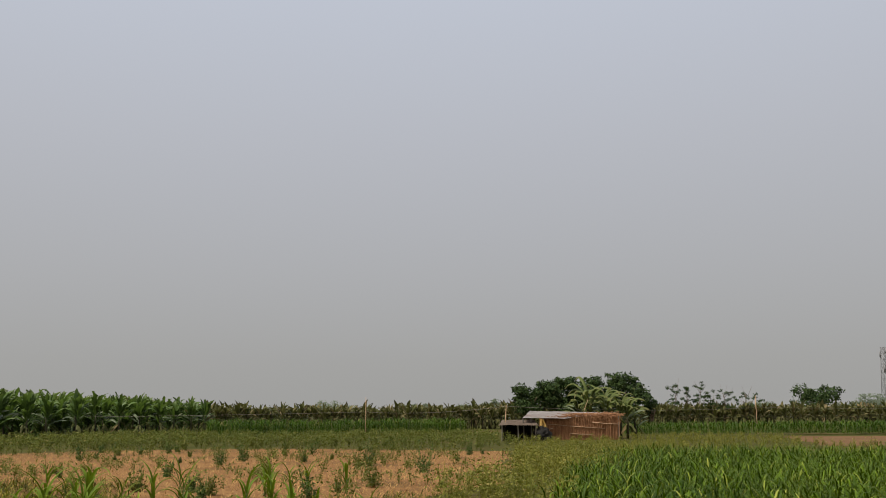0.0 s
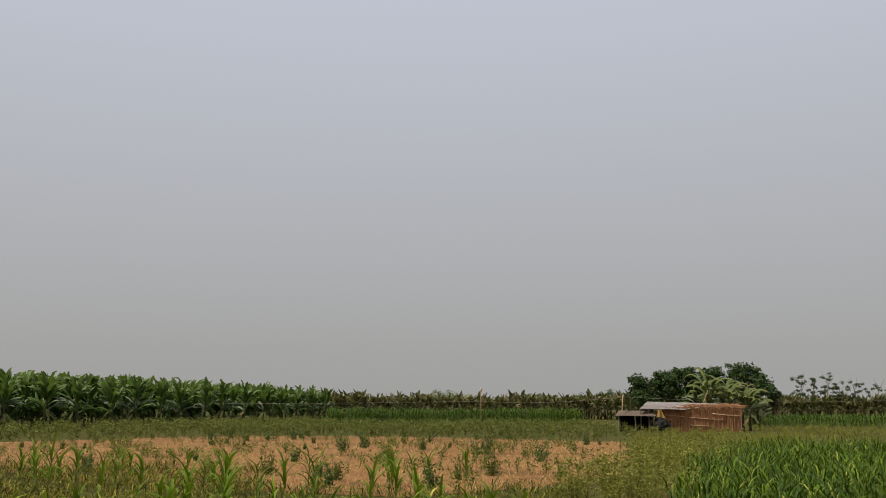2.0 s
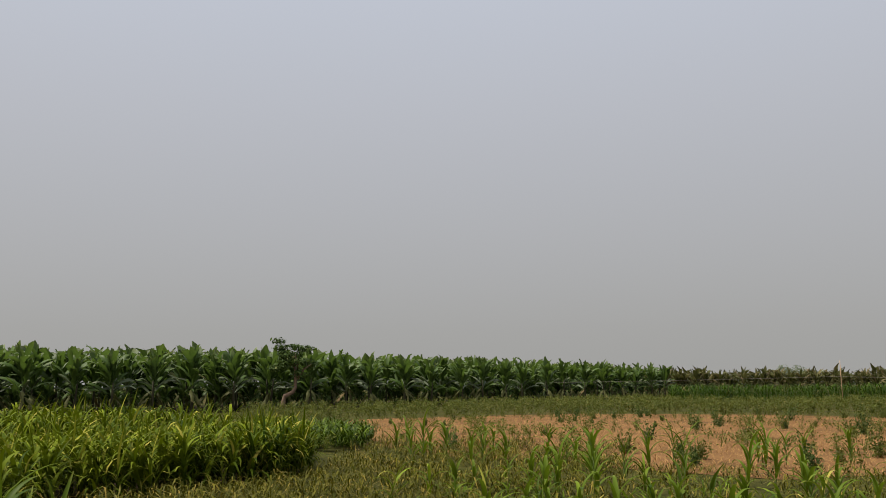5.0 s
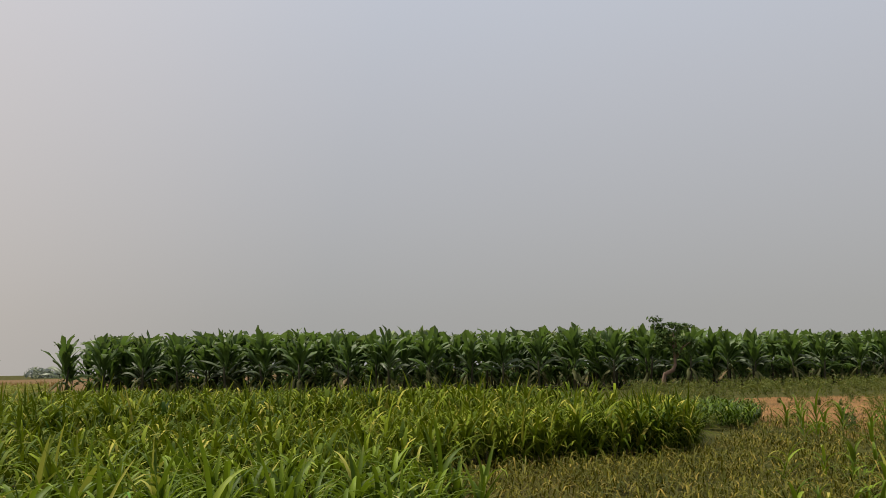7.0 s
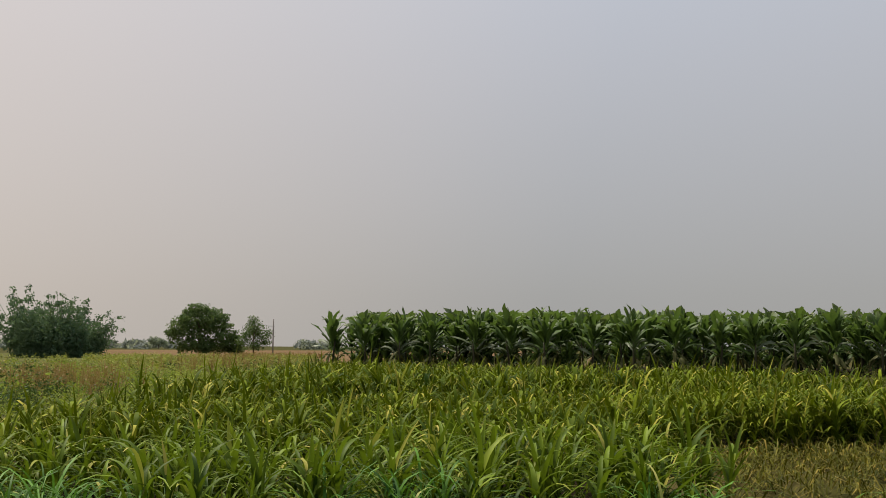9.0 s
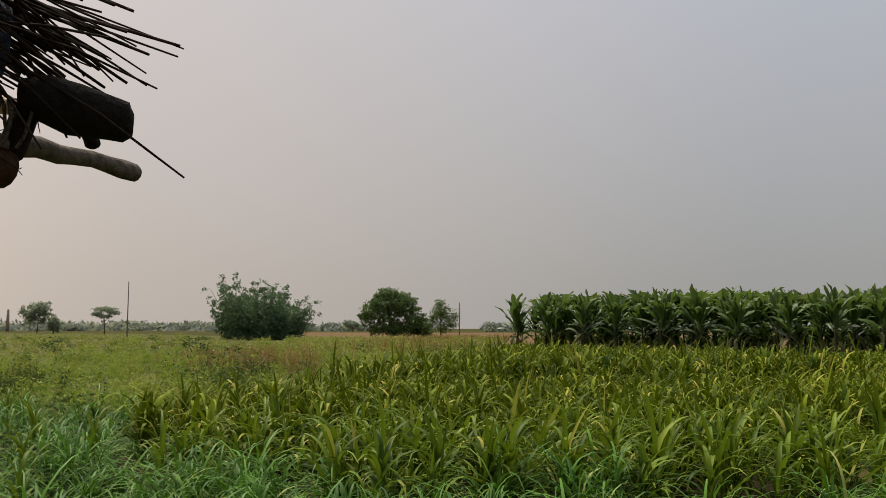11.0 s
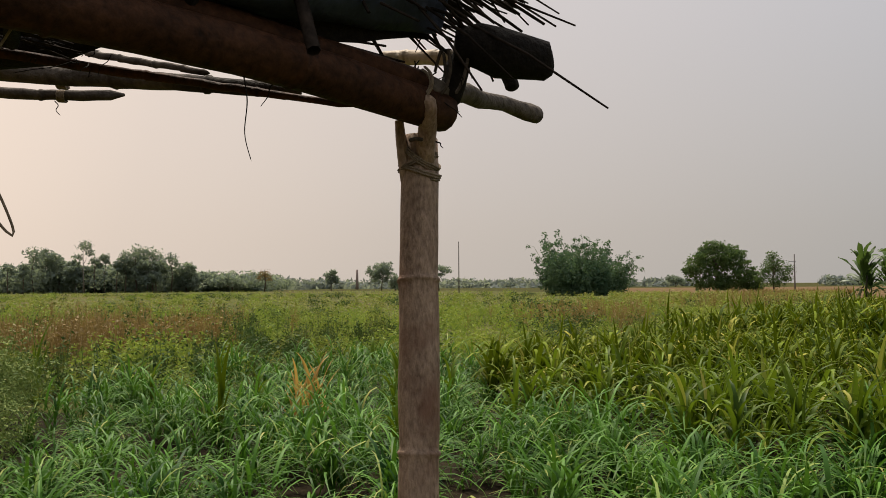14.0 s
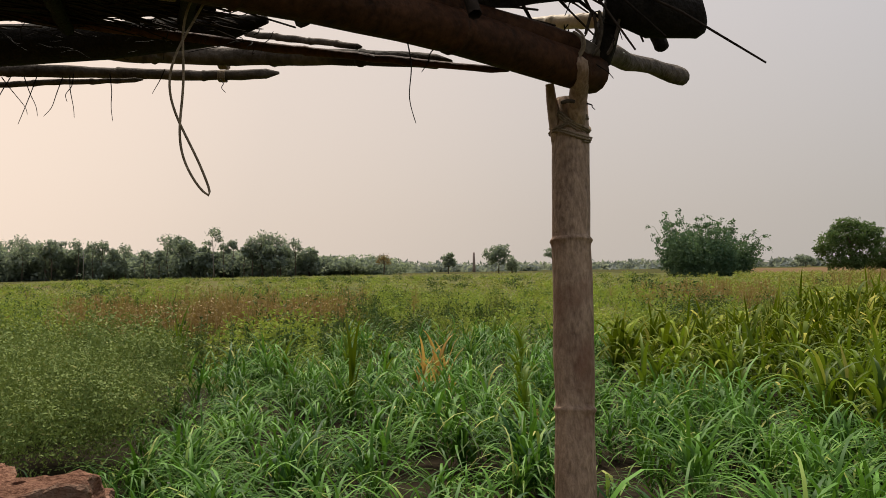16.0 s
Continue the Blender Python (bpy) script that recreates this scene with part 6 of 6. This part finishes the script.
# bamboo clump and trees out in the weedy field
def bamboo_clump():
    t = empty("bamboo_clump", (*bearing(92.1, 125.0), 0), 0.0, 1.2)
    tagged(t, "large dark bluish-green bamboo clump in the open field", "bamboo")
    b = Bunch()
    lobes = []
    for i in range(70):
        yaw, r = rng.uniform(0, 6.28), rng.uniform(0.1, 1.0) ** 0.7
        ox, oy = 5.5 * r * math.cos(yaw), 6.4 * r * math.sin(yaw)
        h = rng.uniform(3.2, 6.4) * (1 - 0.22 * r ** 3) * (1.10 - 0.035 * oy)
        v, q = tube([(ox * 0.35, oy * 0.35, -0.1), (ox * 0.6, oy * 0.6, h * 0.6), (ox, oy, h)], [0.05, 0.04, 0.01], 5, False)
        part("culm", Bunch().add(v, q).mesh("culm", M_STALK), t)
        for f, w in ((0.08, 1.1), (0.35, 1.1), (0.6, 0.95), (0.85, 0.6), (1.0, 0.36)):
            lobes.append((ox * (0.6 + 0.4 * f), oy * (0.6 + 0.4 * f), h * f, w, w, w * 0.8))
    for side, zz in ((6.3, 4.4), (6.5, 3.0), (-6.6, 5.8)):
        v, q = tube([(0, side * 0.7, zz * 0.6), (0, side * 0.9, zz), (0, side, zz + 0.2), (0, side * 1.07, zz - 0.5)], [0.03, 0.02, 0.014, 0.008], 5, False)
        part("culm", Bunch().add(v, q).mesh("culm", M_STALK), t)
        lobes.append((0, side * 1.0, zz, 0.4, 0.5, 0.25))
    part("foliage", cloud_mesh("foliage", lobes, 30000, 0.18, M_BAMBOOLEAF, 0.2, 0.3), t)


bamboo_clump()
tree("shade_tree", (*bearing(83.9, 140.0), 0), [(0, 0, 5.5, 3.2, 3.6, 2.2), (0, -2.7, 4.5, 2.6, 2.4, 2.0), (0, 2.4, 4.8, 2.6, 2.6, 2.0), (0, -0.4, 7.2, 2.0, 2.2, 1.2), (0, 1.8, 6.5, 2.0, 1.9, 1.2), (0, -3.6, 3.0, 1.6, 1.6, 1.2), (0.8, 3.6, 2.6, 2.4, 2.3, 2.2), (0.6, 4.9, 1.9, 2.0, 1.7, 1.8), (0, 2.6, 1.4, 2.0, 2.0, 1.3), (0, 5.4, 0.9, 1.8, 1.5, 0.9), (0, -0.4, 2.6, 2.4, 2.4, 1.8), (0.5, -2.2, 1.7, 1.8, 1.7, 1.3), (0.8, 0.2, 1.2, 1.8, 2.0, 1.1), (0, -4.4, 3.6, 1.0, 1.1, 0.8), (1.0, 0.8, 1.5, 1.4, 1.4, 1.0), (0, -1.9, 6.6, 1.0, 1.1, 0.8), (0, 3.4, 6.0, 1.0, 1.0, 0.8)], 17000, 0.19, M_SHADETREE,
     "big rounded green tree with a lopped branch", "tree", 5.0, 0.3, None, 7, 0.5, 0.5, 0.0, "", 150)
tree("bare_tree", (*bearing(80.6, 137.0), 0), [(0, 0, 4.2, 1.8, 1.7, 1.3), (0, 1.3, 3.0, 1.3, 1.3, 1.2), (0, -1.1, 3.2, 1.2, 1.2, 1.1), (0, -0.2, 5.5, 0.9, 0.9, 0.8), (0, 1.8, 2.2, 0.8, 0.9, 0.6), (0, -1.9, 2.3, 0.9, 1.0, 0.7), (0, 0.2, 1.7, 1.6, 1.7, 0.9), (0, 2.3, 3.6, 0.7, 0.8, 0.6)], 3600, 0.14, M_SHADETREE,
     "thin twiggy tree next to the big tree", "tree", 4.8, 0.14, None, 11, 0.3, 0.2)
tree("thorn_tree", (*bearing(101.55, 230.0), 0), [(0, 0, 6.1, 2.4, 3.0, 0.7), (0, -1.9, 5.0, 1.5, 1.6, 0.6), (0, 1.9, 5.3, 1.6, 1.8, 0.6), (0, 0, 4.4, 1.6, 1.8, 0.5)], 1500, 0.25, M_HAZEDTREE, "flat-topped thorn tree far in the field", "tree", 4.0, 0.18, None, 6, 0.8, 0.2)

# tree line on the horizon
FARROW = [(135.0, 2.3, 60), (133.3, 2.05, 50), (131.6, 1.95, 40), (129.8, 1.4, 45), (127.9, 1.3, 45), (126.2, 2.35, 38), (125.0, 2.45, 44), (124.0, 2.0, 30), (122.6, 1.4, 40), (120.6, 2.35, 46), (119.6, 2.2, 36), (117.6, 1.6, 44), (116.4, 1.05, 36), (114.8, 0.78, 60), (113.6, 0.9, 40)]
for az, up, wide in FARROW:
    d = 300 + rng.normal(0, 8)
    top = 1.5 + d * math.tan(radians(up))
    row_tree("field_tree", *bearing(az, d), top, wide * 0.30, max(0.3, top * 0.10), 2600, 0.55, M_HAZEDTREE, "hazy broadleaf tree in the distant tree line", n=9, shell=0.35, trunk_r=0.3, group="distant tree line")
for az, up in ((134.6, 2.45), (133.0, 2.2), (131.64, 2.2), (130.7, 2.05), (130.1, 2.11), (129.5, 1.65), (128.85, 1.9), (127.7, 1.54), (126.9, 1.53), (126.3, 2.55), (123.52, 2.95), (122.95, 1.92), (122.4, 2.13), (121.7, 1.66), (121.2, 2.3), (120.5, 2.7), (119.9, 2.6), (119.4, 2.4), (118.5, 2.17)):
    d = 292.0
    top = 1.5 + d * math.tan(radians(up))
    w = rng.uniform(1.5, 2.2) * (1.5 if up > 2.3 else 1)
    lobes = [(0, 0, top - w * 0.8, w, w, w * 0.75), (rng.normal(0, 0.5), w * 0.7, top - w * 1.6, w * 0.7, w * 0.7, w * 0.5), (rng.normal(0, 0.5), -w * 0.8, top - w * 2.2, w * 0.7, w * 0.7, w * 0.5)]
    tree("tall_tree", (*bearing(az, d), 0), lobes, 420, 0.42, M_HAZEDTREE, "tall slender tree with a tufted crown far off", "tree", top * 0.8, 0.20, None, 3, 0.4, 0.2, 0, "tall slender trees")
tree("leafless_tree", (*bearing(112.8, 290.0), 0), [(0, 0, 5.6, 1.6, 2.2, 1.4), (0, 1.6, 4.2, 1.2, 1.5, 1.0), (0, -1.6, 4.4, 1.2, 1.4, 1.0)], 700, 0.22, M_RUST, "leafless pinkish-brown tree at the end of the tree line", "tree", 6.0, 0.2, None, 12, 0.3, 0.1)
row_tree("round_tree", *bearing(108.55, 300.0), 7.6, 6.6, 1.2, 1300, 0.40, M_HAZEDTREE, "round dark tree on the horizon", n=6)
row_tree("twin_tree", *bearing(105.3, 260.0), 9.2, 9.5, 1.4, 2200, 0.38, M_HAZEDTREE, "tall dark tree on the horizon", n=7)
row_tree("low_tree", *bearing(104.4, 262.0), 4.5, 6.0, 0.3, 800, 0.36, M_HAZEDTREE, "low tree at the field's far edge", n=5)
row_tree("flat_tree", *bearing(86.4, 400.0), 5.6, 9.0, 1.0, 1400, 0.42, M_HAZEDTREE, "low spreading tree on the horizon", n=6)
# hedge and scrub under the tree line
scrub = Bunch()
for i in range(210):
    f = (i + rng.uniform(0, 1)) / 210
    x, y = bearing(137.5 - 25.0 * f, 306 + rng.normal(0, 5))
    h = rng.uniform(6.0, 10.5) * (1.0 if f < 0.75 else 0.72)
    v, q, t = leaf_cloud([(x + rng.normal(0, 3), y + rng.normal(0, 3), h * k, 4.4 * rng.uniform(0.7, 1.2), 4.4 * rng.uniform(0.7, 1.2), h * 0.30) for k in (0.15, 0.45, 0.68)], 360, 0.58, 0.5, 0.3)
    scrub.add(v, q, t)
stuff("tree_line_scrub", scrub, M_HAZEDTREE, "hazy green scrub under the distant trees", "scrub")
# low woods on the skyline
woods = Bunch()
for az, d, h, wd in [(a, rng.uniform(420, 640), rng.uniform(3.0, 6.5), rng.uniform(12, 30)) for a in np.linspace(95, 113, 34)] + [(a, rng.uniform(420, 520), rng.uniform(2.6, 5.4), rng.uniform(9, 16)) for a in (76.2, 76.7, 77.2, 77.7, 85.9, 87.3, 87.9, 88.4, 88.9)] + [(a, rng.uniform(330, 460), rng.uniform(3, 6), rng.uniform(10, 22)) for a in np.linspace(-30, 20, 26)]:
    x, y = -math.sin(radians(az)) * d, math.cos(radians(az)) * d
    lob = [(x + rng.normal(0, wd * 0.3), y + rng.normal(0, wd * 0.3), h * k, wd * 0.34, wd * 0.34, h * 0.42) for k in (0.05, 0.3, 0.5, 0.6)]
    v, q, t = leaf_cloud(lob, 240, 1.5, 0.5, 0.5)
    woods.add(v, q, t)
stuff("skyline_woods", woods, M_HAZEDSKYLINE, "low hazy woods along the horizon", "woods")

# ---- poles, wire, tower, chimney ----
def utility_pole(place, height, label, arm=0.0, mat=None, r=0.11):
    t = empty("utility_pole", (*place, 0))
    tagged(t, label, "pole")
    v, q = tube([(0, 0, -0.2), (0, 0, height / 2), (0, 0, height)], [r, r * 0.85, r * 0.7], 8)
    part("shaft", Bunch().add(v, q).mesh("shaft", mat or M_POLE), t)
    if arm:
        v, q = tube([(0, -arm, height * 0.82), (0, 0, height * 0.82), (0, arm * 0.3, height * 0.82)], 0.05, 6)
        part("crossarm", Bunch().add(v, q).mesh("crossarm", M_STEEL), t)
    return t


utility_pole(bearing(79.42, 131.0), 5.5, "grey utility pole with a small arm", 0.7)
utility_pole(bearing(100.25, 165.0), 9.8, "tall thin utility pole in the field")
utility_pole(bearing(131.23, 245.0), 7.5, "pale utility pole before the tree line", 0.9)
utility_pole(bearing(123.6, 250.0), 8.2, "pale utility pole before the tree line", 0.9)
utility_pole((-5.95, 67.7), 3.0, "thin bamboo pole carrying a wire", 0, M_PALEPOLE, 0.03)
utility_pole((24.8, 70.8), 3.0, "thin bamboo pole carrying a wire", 0, M_PALEPOLE, 0.035)


def wire():
    pts = [(-60, 78, 1.9), (-5.95, 67.7, 1.9), (3.95, 57, 2.15), (24.8, 70.8, 2.05), (80, 98, 2.3)]
    b = Bunch()
    for a, c in zip(pts, pts[1:]):
        a, c = np.array(a), np.array(c)
        line = [a + (c - a) * f + (0, 0, -0.9 * f * (1 - f)) for f in np.linspace(0, 1, 13)]
        v, q = tube(line, 0.007, 4, False)
        b.add(v, q)
    ob = tagged(new("overhead_wire", b.mesh("overhead_wire", M_POLE)), "slack pale wire strung between thin poles", "wire")
    return ob


wire()


def tower():
    t = empty("lattice_tower", (187.6, 375.8, 0))
    tagged(t, "distant steel lattice phone mast", "mast")
    H, w0, w1 = 29.0, 1.9, 0.75
    for sx, sy in ((-1, -1), (1, -1), (1, 1), (-1, 1)):
        v, q = tube([(sx * w0, sy * w0, -0.5), (sx * (w0 + w1) / 2, sy * (w0 + w1) / 2, H / 2), (sx * w1, sy * w1, H)], 0.14, 6)
        part("leg", Bunch().add(v, q).mesh("leg", M_STEEL), t)
    n = 11
    for i in range(n):
        za, zb = H * i / n, H * (i + 1) / n
        ra, rb = w0 + (w1 - w0) * i / n, w0 + (w1 - w0) * (i + 1) / n
        b = Bunch()
        for (ax, ay), (bx, by) in (((-1, -1), (1, -1)), ((1, -1), (1, 1)), ((1, 1), (-1, 1)), ((-1, 1), (-1, -1))):
            for p, e in (((ax * ra, ay * ra, za), (bx * rb, by * rb, zb)), ((bx * ra, by * ra, za), (ax * rb, ay * rb, zb)), ((ax * rb, ay * rb, zb), (bx * rb, by * rb, zb))):
                v, q = tube([p, tuple((np.array(p) + e) / 2), e], 0.07, 4, False)
                b.add(v, q)
        part("brace", b.mesh("brace", M_STEEL), t)
    for z, a in ((27.5, 0.3), (26.0, 2.4), (20.0, 4.2), (19.5, 1.1)):
        v, q = tube([(1.3 * math.cos(a), 1.3 * math.sin(a), z - 1.2), (1.3 * math.cos(a), 1.3 * math.sin(a), z), (1.3 * math.cos(a), 1.3 * math.sin(a), z + 1.2)], 0.3, 8)
        part("antenna", Bunch().add(v, q).mesh("antenna", M_STEEL), t)


tower()
v, q = tube([(0, 0, -0.5), (0, 0, 4.5), (0, 0, 9.0)], [0.75, 0.6, 0.45], 12)
ob = tagged(new("brick_chimney", Bunch().add(v, q).mesh("brick_chimney", M_CHIMNEY)), "far kiln chimney on the horizon", "chimney")
ob.location = (*bearing(106.87, 400.0), 0)

# sheaves of dry stalks at the edge of the weedy field
def sheaf():
    t = empty("sheaf")
    tagged(t, "upright sheaf of dry reddish-brown stalks", "sheaf", "sheaves in a row")
    for i in range(9):
        yaw, o = rng.uniform(0, 6.28), rng.uniform(0.1, 0.5)
        v, q, tt = blade(rng.uniform(0.6, 1.05), 0.13, rng.uniform(0.05, 0.35), rng.uniform(0.2, 1.0), 4, 0.2, 2)
        part("stalk", Bunch().add(turned(v, yaw, (o * 0.6 * math.cos(yaw), o * 0.6 * math.sin(yaw), -0.03)), q, tt).mesh("stalk", M_RUST), t)
    return t


sheaf_kinds = [sheaf() for _ in range(4)]
for i in range(70):
    f = i / 69
    x, y = bearing(81.4 - 5.0 * f + rng.normal(0, 0.15), 124.0 + rng.normal(0, 3.0))
    m = pose(x, y, 0, 0, 0, rng.uniform(0, 360))
    if i < 4:
        sheaf_kinds[i].matrix_basis = m
    else:
        copy_thing(sheaf_kinds[i % 4], m)
